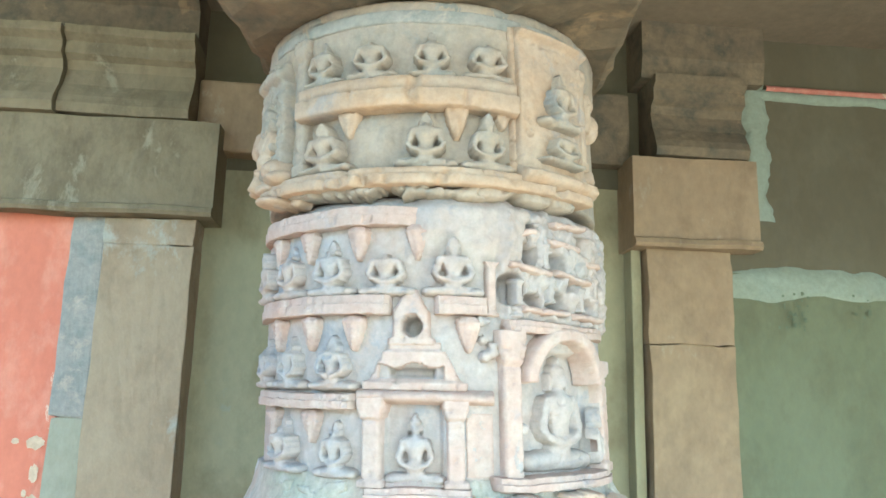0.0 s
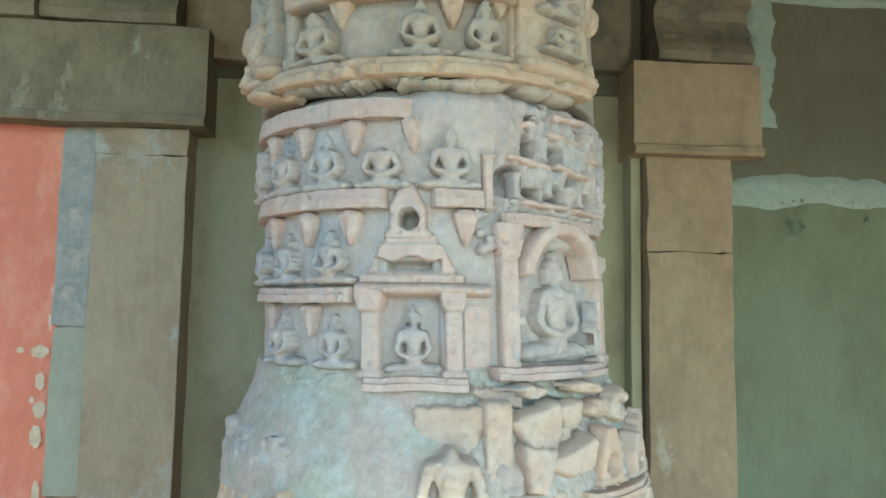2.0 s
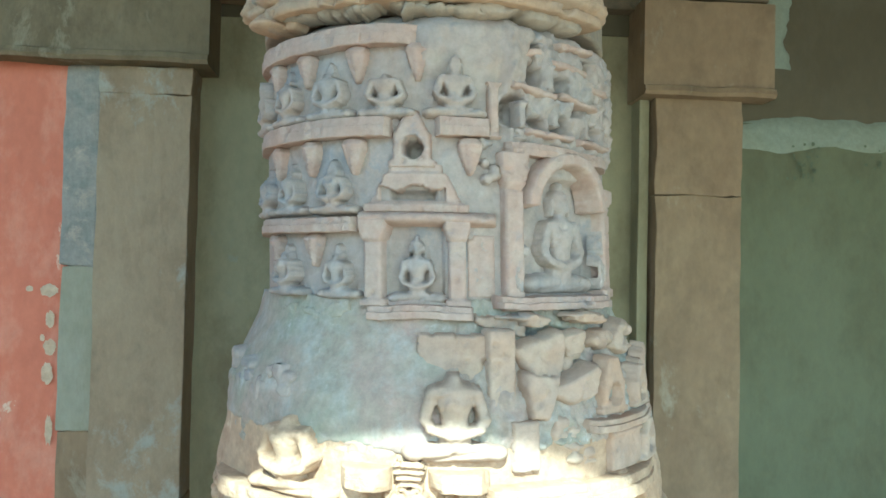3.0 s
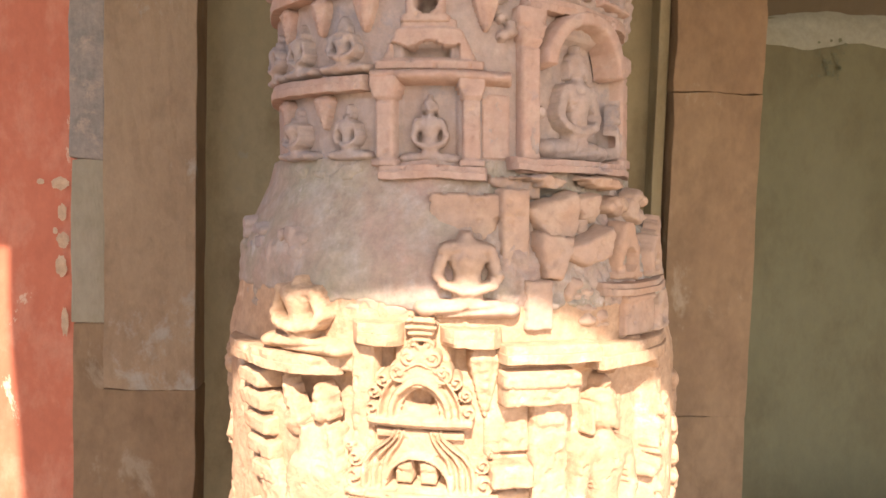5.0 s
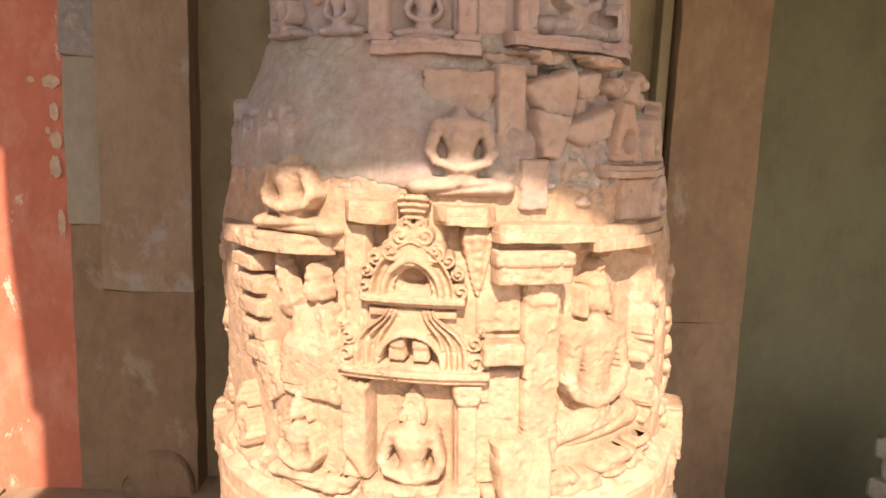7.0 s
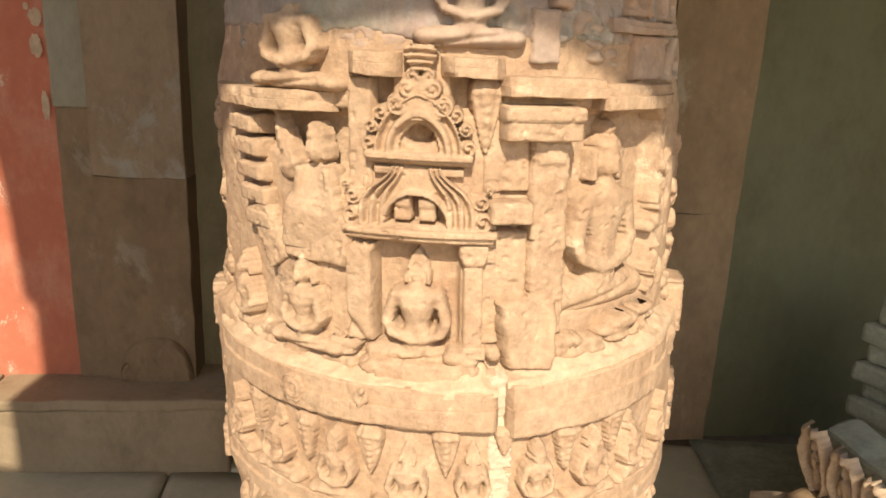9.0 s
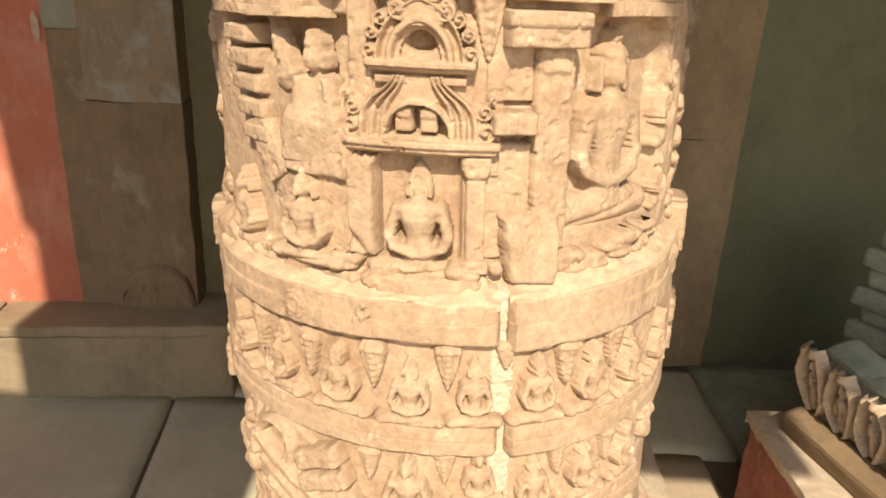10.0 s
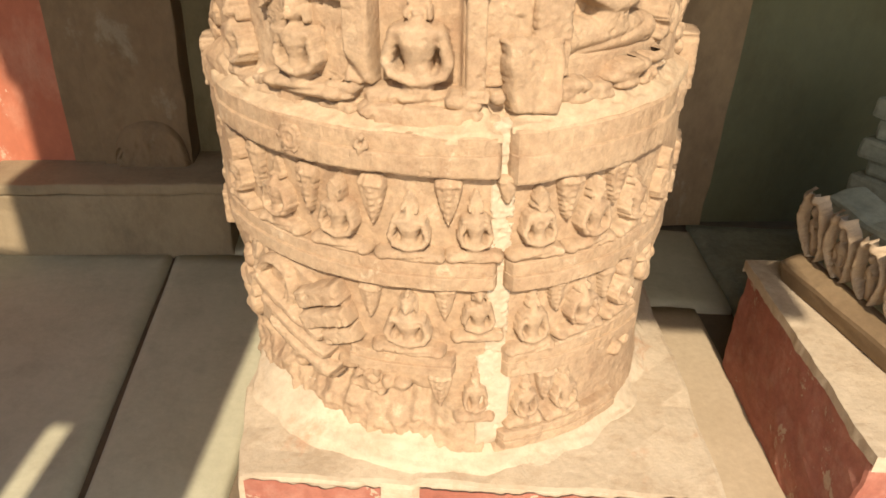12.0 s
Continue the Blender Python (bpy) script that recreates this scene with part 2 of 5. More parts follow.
def low_radius(T, Z):
    r = R_LOW + 0.004 * fractal(T * 0.12, Z * 14, 1) + 0.0015 * fractal(T * 0.9, Z * 90, 2)
    r -= 0.028 * np.clip(1 - np.abs(T - 12.6 - 0.8 * lattice(Z * 14, 0.0, 3)) / 1.3, 0, 1) ** 0.6            # the long upright crack
    bottom = np.clip((0.33 - Z + 0.05 * fractal(T * 0.07, Z * 3, 5)) / 0.05, 0, 1) * np.clip((4 - T) / 6, 0, 1)
    lip = 0.335 + 0.035 * fractal(T * 0.11, 0 * Z, 7)
    r -= np.clip((lip - Z) / 0.012, 0, 1) * np.clip((Z - lip + 0.10) / 0.06, 0, 1) * np.clip((2 - T) / 6, 0, 1) * np.clip((T + 60) / 8, 0, 1) * (0.062 + 0.03 * fractal(T * 0.16, Z * 9, 8))
    r -= bottom * (0.018 + 0.020 * fractal(T * 0.25, Z * 25, 6))                                             # broken foot
    r += 0.012 * np.clip((0.24 - Z) / 0.1, 0, 1)
    r += 0.020 * np.clip((np.abs(T) - 52) / 20, 0, 1) * np.clip((Z - 0.45) / 0.1, 0, 1)
    return r

def mid_radius(T, Z):
    r = R_MID + 0.004 * fractal(T * 0.12, Z * 14, 11) + 0.0015 * fractal(T * 0.9, Z * 90, 12)
    r = r + 0.034 * np.clip((0.925 + 0.03 * fractal(T * 0.13, 0 * Z, 13) - Z) / 0.03, 0, 1) * (1 + 0.25 * fractal(T * 0.3, Z * 30, 14))
    r = r + 0.024 * np.clip((np.abs(T) - 52) / 16, 0, 1) * np.clip((1.45 - Z) / 0.10, 0, 1)
    r -= 0.040 * area(T + 2 * lattice(Z * 25, 0 * Z, 15), Z, -52, -18.5, 1.235 - 0.0016 * (T + 35), 1.335, 0.018)
    r -= 0.030 * area(T, Z, -18, -9.5, 1.335, 1.40, 0.010) + 0.030 * area(T, Z, 1.5, 12, 1.33, 1.40, 0.012)
    r -= 0.022 * area(T, Z, 12, 27, 1.20, 1.30, 0.014) + 0.022 * area(T, Z, 11, 20, 1.08, 1.165, 0.012)
    r -= 0.030 * np.clip((Z - 1.462 - 0.016 * fractal(T * 0.09, 0 * Z, 25)) / 0.008, 0, 1)
    r -= 0.025 * area(T, Z, -14.5, 4.5, 0.915, 1.128, 0.006)                                 # middle niche
    r -= 0.034 * area(T, Z, 27, 60, 0.99, 1.35, 0.02)                                                    # side niche
    r -= 0.035 * dent(T, Z, -4.2, 1.300, 0.046, 0.036, 0.46) + 0.025 * dent(T, Z, -4.9, 1.175, 0.10, 0.062, 0.46)
    return r

def shoulder_radius(T, Z):
    r = np.interp(Z, [1.33, 1.46, 1.535, 1.595, 1.65, 1.70], [0.455, 0.458, 0.443, 0.416, 0.388, 0.374])
    left = np.clip((8 - T + 6 * fractal(T * 0.1, Z * 9, 20)) / 10, 0, 1)
    r = r + 0.006 * left * np.clip((Z - 1.44) / 0.05, 0, 1) + 0.006 * fractal(T * 0.08, Z * 9, 21) + 0.002 * fractal(T * 0.7, Z * 70, 22)
    rough = (1 - left)
    r += rough * 0.016 * np.abs(fractal(T * 0.35, Z * 32, 23)) + rough * 0.008 * fractal(T * 1.0, Z * 90, 24)
    r -= 0.020 * np.clip((1.456 + 0.016 * fractal(T * 0.09, 0 * Z, 25) - Z) / 0.008, 0, 1)
    r -= 0.035 * dent(T, Z, 30, 1.642, 0.14, 0.016, 0.43)                                                     # open joint
    return r

def up_radius(T, Z):
    r = R_UP + 0.003 * fractal(T * 0.12, Z * 14, 31) + 0.0015 * fractal(T * 0.9, Z * 90, 32)
    r += 0.020 * area(T + 4 * lattice(Z * 20, 0 * Z, 37), Z, -3, 31, 2.085 + 0.02 * lattice(T * 0.2, 0 * Z, 33), 2.26, 0.05)              # plain mended skin
    right = area(T, Z, 20, 90, 1.968, 2.22, 0.02)
    lumps = fractal(T * 0.28, Z * 34, 34)
    r += right * (0.016 + 0.009 * np.clip(lumps * 2.2, -0.8, 0.8) + 0.005 * fractal(T * 0.8, Z * 90, 35))
    for th, z, w, h in ((30, 2.11, 0.034, 0.044), (40.5, 2.095, 0.042, 0.045), (24.2, 2.04, 0.05, 0.06), (31, 2.02, 0.04, 0.03), (40.5, 2.02, 0.062, 0.045), (56, 2.02, 0.06, 0.035), (54.8, 2.147, 0.06, 0.042), (47, 2.06, 0.03, 0.02), (63, 2.08, 0.04, 0.03), (69, 2.13, 0.04, 0.03), (31, 2.155, 0.03, 0.03)):
        r -= 0.055 * dent(T, Z, th, z, w, h, 0.38)
    r -= 0.026 * area(T, Z, 27, 62, 1.705, 1.93, 0.012)                                                 # side niche
    r -= 0.012 * area(T, Z, -12, 4.5, 1.69, 1.83, 0.006)                                                # middle niche
    r -= 0.05 * dent(T, Z, -3.7, 1.963, 0.040, 0.038, 0.38) + 0.03 * area(T, Z, -10.5, 2.5, 1.872, 1.892, 0.004)
    r -= 0.03 * np.clip((Z - 2.185) / 0.03, 0, 1)
    return r

def cap_radius(T, Z):
    r = R_CAP + 0.004 * fractal(T * 0.12, Z * 14, 41) + 0.0015 * fractal(T * 0.9, Z * 90, 42)
    r += 0.014 * area(T, Z, -24, -6, 2.25, 2.37, 0.04) * (1 + fractal(T * 0.1, Z * 12, 43))             # broken-off patch
    r += 0.012 * np.clip((Z - 2.50) / 0.03, 0, 1)
    return r

drum("lower_drum", 0.08, 0.875, low_radius, BUFF, "buff sandstone drum with an upright crack")
drum("middle_drum", 0.84, 1.49, mid_radius, BUFF, "buff sandstone drum with niches")
drum("shoulder", 1.42, 1.70, shoulder_radius, PATCH, "sloping shoulder mended with smooth grey plaster")
drum("upper_drum", 1.66, 2.215, up_radius, WEATHERED, "limewashed sandstone drum")
drum("capital_drum", 2.225, 2.60, cap_radius, CAPSTONE, "ochre and grey sandstone capital block")

def band(name, th0, th1, z0, z1, rb, proud, mat, label="", seed=0, chip=0.35, slope=0.0, fillet=True, taper=1.5, soft=False, flank=0.75):
    """A ledge that runs round part of the shaft, with a worn and chipped edge."""
    ths = np.arange(th0, th1 + 0.01, 0.5)
    h = z1 - z0
    f = 0.86 if fillet else 1.0
    prof = [(-0.03, 0), (proud * 0.6, 0.0), (proud * 0.95, 0.0), (proud, 0.05), (proud, 0.25), (proud, 0.50), (proud * 0.985, 0.54), (proud * f, 0.56), (proud * f, 0.76), (proud * f * 0.98, 0.95), (proud * f * 0.86, 1.0), (proud * 0.4, 1.02), (-0.03, 1.02)]
    T = ths[None, :] * np.ones((len(prof), 1))
    d = np.array([p[0] for p in prof])[:, None] * np.ones_like(T)
    v = np.array([p[1] for p in prof])[:, None] * np.ones_like(T)
    gap = np.clip(fractal(T * 0.20, v * 0.9, 50 + seed) - 0.25, 0, 1) * 1.1 + np.clip(fractal(T * 0.10, v * 0.8, 60 + seed) - 0.45, 0, 1)
    worn = 1 - chip * np.clip(gap, 0, 0.8) - 0.03 * fractal(T * 0.4, v, 65 + seed)
    end = np.clip(np.minimum(T - th0, th1 - T) / taper, 0, 1) ** 0.5 * (1 - flank * np.clip((np.abs(T) - 56) / 22, 0, 1))
    r = np.where(d > 0, rb + d * worn * end + 0.0007 * fractal(T * 2.2, v * 6, 70 + seed), rb + d)
    z = z0 + v * h + 0.004 * fractal(T * 0.06, 0 * T, 80 + seed) + 0.0014 * fractal(T * 0.5, v, 90 + seed) + 0.25 * h * np.clip(0.5 - v, 0, 1) * np.clip(fractal(T * 0.14, 0 * T, 95 + seed) - 0.1, 0, 1) + slope * (T - (th0 + th1) / 2)
    return put(name, mesh_from_grid(name, round_to(T, z, r), smooth=soft), mat, pillar, label)

COUNT = [0]
def relief(name, th, z, w, h, rb, shape, mat, label="", res=0.0030, wear=0.0008, pad=0.12, tilt=0.0, parent=None):
    """A carving w wide and h high that stands out from the radius rb: shape(u, y, a) gives its height in half-widths,
    with u from -1 to 1 across, y upwards in half-widths, a the height in half-widths."""
    COUNT[0] += 1
    seed = COUNT[0]
    nu, nv = max(10, int(w * (1 + pad) / res)), max(10, int(h * (1 + pad) / res))
    U, V = np.meshgrid(np.linspace(-1 - pad, 1 + pad, nu), np.linspace(-pad / 2, 1 + pad / 2, nv))
    a = h / (w / 2)
    wob = 0.009 * fractal(U * 2 + seed, V * a * 2, seed, 2)
    H = shape(U + wob, V * a + wob, a) * w / 2
    on = H > 0
    chips = np.clip(fractal(U * w * 34, V * h * 68, seed + 7) - 0.38, 0, 0.12) * 0.035
    H = np.where(on, np.maximum(H + wear * fractal(U * w * 60, V * h * 120, seed) * 1.1 - chips, 0.0005), -0.022)
    c, s = math.cos(radians(tilt)), math.sin(radians(tilt))
    x, y = U * w / 2, (V - 0.5) * h
    x, y = x * c - y * s, x * s + y * c
    pts = round_to(th + np.degrees(x / rb), z + h / 2 + y, rb + H)
    return put(name, mesh_from_grid(name, pts, on), mat, parent or pillar, label)

def ell(u, y, cx, cy, rx, ry, d):
    q = ((u - cx) / rx) ** 2 + ((y - cy) / ry) ** 2
    return np.where(q < 1, d * np.sqrt(np.clip(1 - q, 0, 1)), -0.25 * (np.sqrt(q) - 1) - 0.02)

def limb(u, y, ax, ay, bx, by, r, d):
    px, py, qx, qy = u - ax, y - ay, bx - ax, by - ay
    k = np.clip((px * qx + py * qy) / (qx * qx + qy * qy + 1e-9), 0, 1)
    q = np.hypot(px - k * qx, py - k * qy) / r
    return np.where(q < 1, d - r * 0.9 * (1 - np.sqrt(np.clip(1 - q * q, 0, 1))), -0.25 * (q - 1) - 0.02)

def join(*hs, k=48.0):
    return np.log(sum(np.exp(k * np.clip(h, -0.4, 2)) for h in hs)) / k

def cracked(u, y, seed):
    """Flat-faced breakage from 0 to 1: a few tilted planes meeting in sharp ridges."""
    rng = np.random.default_rng(seed)
    planes = [rng.uniform(0.4, 0.9) + rng.uniform(-1.0, 1.0) * (u - rng.uniform(-0.3, 0.3)) + rng.uniform(-0.9, 0.9) * (y - rng.uniform(0.2, 1.4)) for _ in range(6)]
    return np.clip(np.minimum(np.maximum(planes[0], planes[1]), np.minimum(np.maximum(planes[2], planes[3]), np.maximum(planes[4], planes[5]))), 0, 1)

def sitter(head=1, lean=0.0, slim=1.0):
    """A cross-legged seated figure with its arms curving down to the lap; head 0 lost, 1 whole, 2 broken to a scar."""
    def shape(u, y, a):
        u = u - lean * np.clip(y / a - 0.15, 0, 1)
        s, v = slim, y / a
        rise = 0.080 + 0.014 * (1 - u * u)
        leg = 1 - (np.abs(u) / 1.0) ** 4 - ((v - rise) / 0.095) ** 2
        legs = np.where(leg > 0, 0.40 * np.sqrt(np.clip(leg, 0, 1)), -0.04 + 0.12 * np.clip(leg, -3, 0))
        over = v - (0.075 + 0.075 * u)
        legs = legs - 0.07 * np.exp(-(over / 0.016) ** 2) * (np.abs(u) < 0.62) * (leg > 0)
        half = s * np.interp(v, [0.14, 0.26, 0.38, 0.50, 0.58, 0.64, 0.67, 0.72], [0.36, 0.33, 0.285, 0.40, 0.50, 0.48, 0.20, 0.13])
        q = np.abs(u) / half
        depth = np.interp(v, [0.12, 0.25, 0.38, 0.52, 0.62, 0.72], [0.38, 0.42, 0.40, 0.50, 0.46, 0.30])
        torso = np.where((q < 1) & (v > 0.12) & (v < 0.74), depth * (0.40 + 0.60 * np.sqrt(np.clip(1 - q * q, 0, 1))), -0.05 - 0.3 * np.clip(q - 1, 0, 2))
        hs = [legs, torso, ell(u, y, -0.72, 0.085 * a, 0.26, 0.085 * a, 0.44), ell(u, y, 0.72, 0.085 * a, 0.26, 0.085 * a, 0.44)]
        for k in (-1, 1):
            hs += [limb(u, y, 0.0, 0.615 * a, k * 0.44 * s, 0.60 * a, 0.10, 0.42), limb(u, y, k * 0.47 * s, 0.585 * a, k * 0.62 * s, 0.385 * a, 0.135 * s, 0.40), limb(u, y, k * 0.62 * s, 0.375 * a, k * 0.50 * s, 0.300 * a, 0.115 * s, 0.44),
                   limb(u, y, k * 0.50 * s, 0.298 * a, k * 0.08, 0.245 * a, 0.11 * s, 0.48)]
        hs.append(ell(u, y, 0, 0.240 * a, 0.20 * s, 0.040 * a, 0.50))
        if head == 1:
            hs += [ell(u, y, 0, 0.79 * a, 0.205, 0.115 * a, 0.46), ell(u, y, 0, 0.865 * a, 0.215, 0.065 * a, 0.40), ell(u, y, 0, 0.945 * a, 0.10, 0.05 * a, 0.30), limb(u, y, 0, 0.74 * a, 0, 0.81 * a, 0.03, 0.50),
                   limb(u, y, -0.22, 0.70 * a, -0.22, 0.83 * a, 0.045, 0.24), limb(u, y, 0.22, 0.70 * a, 0.22, 0.83 * a, 0.045, 0.24)]
        if head == 2:
            out = np.interp(v, [0.66, 0.70, 0.80, 0.90, 0.96], [0.10, 0.15, 0.205, 0.13, 0.02])
            scar = np.where((np.abs(u) < out) & (v > 0.66) & (v < 0.96), 0.10 + 0.34 * cracked(u * 2.2, y * 2.2, int(1000 * a) % 97), -0.05)
            hs += [scar, limb(u, y, 0.19, 0.70 * a, 0.19, 0.76 * a, 0.05, 0.26), limb(u, y, -0.19, 0.70 * a, -0.19, 0.74 * a, 0.05, 0.24)]
        return join(*hs) - 0.02
    return shape

def stump(u, y, a):
    """The remains of a kneeling figure: capped head, narrow shoulders, chest and lap broken away in flat faces."""
    v = y / a
    lump = np.interp(v, [0, 0.25, 0.45, 0.60, 0.66], [0.95, 0.85, 0.62, 0.46, 0.2])
    base = np.where((np.abs(u + 0.05) < lump) & (v < 0.66), 0.12 + 0.50 * cracked(u, y, 5), -0.05)
    hs = [base, limb(u, y, -0.42, 0.60 * a, -0.52, 0.36 * a, 0.14, 0.50), limb(u, y, 0.40, 0.60 * a, 0.50, 0.42 * a, 0.14, 0.46), ell(u, y, 0.02, 0.78 * a, 0.27, 0.13 * a, 0.58),
          ell(u, y, 0.0, 0.885 * a, 0.24, 0.075 * a, 0.50), ell(u, y, -0.05, 0.95 * a, 0.15, 0.05 * a, 0.40), limb(u, y, 0.27, 0.70 * a, 0.27, 0.80 * a, 0.06, 0.3)]
    return join(*hs) - 0.02

def volute(u, y, cx, cy, r, d, side):
    """A flat curl with a spiral groove and a round eye."""
    x, h = (u - cx) * side, y - cy
    q = np.hypot(x, h) / r
    turn_ = np.arctan2(h, x)
    groove = 0.5 + 0.5 * np.cos(turn_ + q * 9.0)
    return np.where(q < 1, d * (0.62 + 0.38 * groove) * np.clip((1 - q) / 0.16, 0, 1) ** 0.4 + d * 0.25 * np.exp(-(q / 0.22) ** 2), -0.05)

def bud(u, y, a):
    """A hanging bud: broad and rounded on top, tapering to a beaded tip."""
    v = np.clip(y / a, 0, 1)
    prof = np.where(v < 0.78, 0.14 + 0.86 * (v / 0.78) ** 0.75, np.sqrt(np.clip(1 - ((v - 0.78) / 0.24) ** 2, 0, 1)))
    q = u / np.maximum(prof, 0.02)
    inside = (np.abs(q) < 1) & (y > 0) & (y < a)
    aq = np.abs(q)
    hgt = (0.42 * prof + 0.18) * np.clip(1 - aq ** 4, 0, 1) ** 0.5 - 0.13 * np.exp(-((aq - 0.55) / 0.14) ** 2)
    hgt = hgt + 0.16 * (0.5 + 0.5 * np.cos(v * 46)) * np.exp(-(u / 0.15) ** 2) * (v < 0.74) + 0.14 * np.exp(-((v - 0.80) / 0.05) ** 2) * (aq < 0.85)
    return np.where(inside, hgt, -0.05)

def slab_shape(depth, ridges=(), rough=0.0, cut=0.0, seed=0):
    """A block with softened edges; ridges are (height from, to, width, depth) on top; rough breaks the face, cut the outline."""
    def shape(u, y, a):
        wob = cut * fractal(u * 2.2, y * 2.2, 200 + seed)
        hgt = depth * np.clip(smooth_box(u + wob, y + wob, -1, 1, 0, a, 0.08) * 1.0, 0, 1) ** 0.6
        hgt = hgt + 0.6 * rough * fractal(u * 4.5, y * 4.5, 210 + seed) * (hgt > 0)
        for v0, v1, wid, d in ridges:
            hgt = np.maximum(hgt, d * np.clip(smooth_box(u, y / a, -wid, wid, v0, v1, 0.05), 0, 1) ** 0.5)
        return np.where((np.abs(u) < 1) & (y > 0) & (y < a) & (hgt > 0.01), hgt, -0.05)
    return shape

def post_shape(depth, capital=0.2, base=0.08):
    """A small pilaster: plain shaft, spreading capital and a footing."""
    def shape(u, y, a):
        v = y / a
        half = np.where(v > 1 - capital, 0.72 + 0.28 * np.clip((v - 1 + capital) / (capital * 0.5), 0, 1), np.where(v < base, 0.95, 0.70))
        d = depth * np.where(v > 1 - capital, 1.25, np.where(v < base, 1.2, 1.0)) * (1 - 0.12 * (np.abs(v - 1 + capital) < 0.02))
        e = np.clip((half - np.abs(u)) / 0.12, 0, 1) ** 0.5
        return np.where((np.abs(u) < half) & (y > 0) & (y < a), d * e, -0.05)
    return shape

def gable(u, y, a):
    """A stepped shrine roof with a slot under an inner eave."""
    v = y / a
    half = np.interp(v, [0, 0.18, 0.2, 0.55, 0.8, 0.82, 1.0], [1.0, 1.0, 0.88, 0.72, 0.60, 0.52, 0.50])
    d = np.interp(v, [0, 0.16, 0.2, 0.45, 0.8, 0.84, 1.0], [0.20, 0.22, 0.12, 0.15, 0.18, 0.12, 0.12])
    d = d * np.clip((half - np.abs(u)) / 0.06, 0, 1) ** 0.5
    slot = (np.abs(u + 0.05) < 0.60) & (v > 0.24) & (v < 0.50 + 0.05 * np.cos(u * 9))
    return np.where((np.abs(u) < half) & (y > 0) & (y < a), np.where(slot, -0.05, d), -0.05)

def turret(u, y, a):
    v = y / a
    half = np.interp(v, [0, 0.12, 0.14, 0.6, 0.75, 1.0], [1.0, 1.0, 0.80, 0.78, 0.55, 0.30])
    d = 0.36 * np.clip((half - np.abs(u)) / 0.15, 0, 1) ** 0.5
    hole = ((u - 0.03) / 0.42) ** 2 + (np.where(v > 0.32, (v - 0.32) / 0.22, (v - 0.32) / 0.17)) ** 2 < 1
    return np.where((np.abs(u) < half) & (y > 0) & (y < a), np.where(hole, -0.05, d), -0.05)

def arch_shape(open_w=0.5, open_h=0.55, rings=3, depth=0.3, teeth=True, foot=0.12):
    """A horseshoe arch of nested mouldings over an opening, scalloped along its outside."""
    def shape(u, y, a):
        q = np.sqrt(u ** 2 + (np.clip(y - foot * a, 0, None) / (a * (1 - foot))) ** 2 * 1.0)
        ang = np.arctan2(y - foot * a, u)
        edge = 0.97 + (0.05 * np.cos(ang * 11) if teeth else 0)
        ring = 0.5 + 0.5 * np.cos((q - open_w) / (1 - open_w) * rings * 2 * np.pi)
        hgt = depth * (0.75 + 0.3 * ring) * np.clip((edge - q) / 0.06, 0, 1) ** 0.5
        inside = (np.abs(u) < open_w) & (np.sqrt((u / open_w) ** 2 + (np.clip(y - foot * a, 0, None) / (open_h * a)) ** 2) < 1) & (y > foot * a)
        hgt = np.where(inside, -0.05, hgt)
        hgt = np.where((y < foot * a) & (np.abs(u) < 1), depth * 1.15 * np.clip((1 - np.abs(u)) / 0.04, 0, 1) ** 0.5, hgt)
        return np.where((y > 0) & (y < a) & (hgt > 0.005), hgt, -0.05)
    return shape

def ornate(open_w, open_h, curls, depth, rings, spread=0.74):
    """A shrine gable: nested ogee mouldings over an opening, edged with curled leaves, on a plain sill."""
    def shape(u, y, a):
        v = y / a
        sill = 0.10
        peak = np.exp(-(u / (0.20 * open_w / 0.33)) ** 2)
        rho = np.sqrt((u / spread) ** 2 + (np.clip(v - sill, 0, None) / 0.80) ** 2) - 0.20 * peak * np.clip(v - 0.45, 0, 1)
        k = (rho - open_w) / (0.97 - open_w)
        wave = 0.5 + 0.5 * np.cos(k * rings * 2 * np.pi)
        body = np.where(rho < 0.97, depth * (0.42 + 0.58 * np.clip(wave * 1.7 - 0.35, 0, 1)), -0.05)
        parts = [body]
        for x, h, r, d in curls:
            for side in (-1, 1):
                parts.append(volute(u, y, side * x, h * a, r, d, side))
        parts.append(np.where((v < sill) & (np.abs(u) < 1), depth * 1.1 * np.clip((1 - np.abs(u)) / 0.05, 0, 1) ** 0.5, -0.05))
        hgt = np.max(parts, axis=0)
        hole = ((u / open_w) ** 2 + (np.clip(v - sill, 0, None) / open_h) ** 2 < 1) & (v > sill)
        rim = ((u / (open_w + 0.05)) ** 2 + (np.clip(v - sill, 0, None) / (open_h + 0.05)) ** 2 < 1) & (v > sill)
        hgt = np.where(rim, np.minimum(hgt, depth * 0.55), hgt)
        return np.where((y > 0) & (y < a) & ~hole, hgt, -0.05)
    return shape

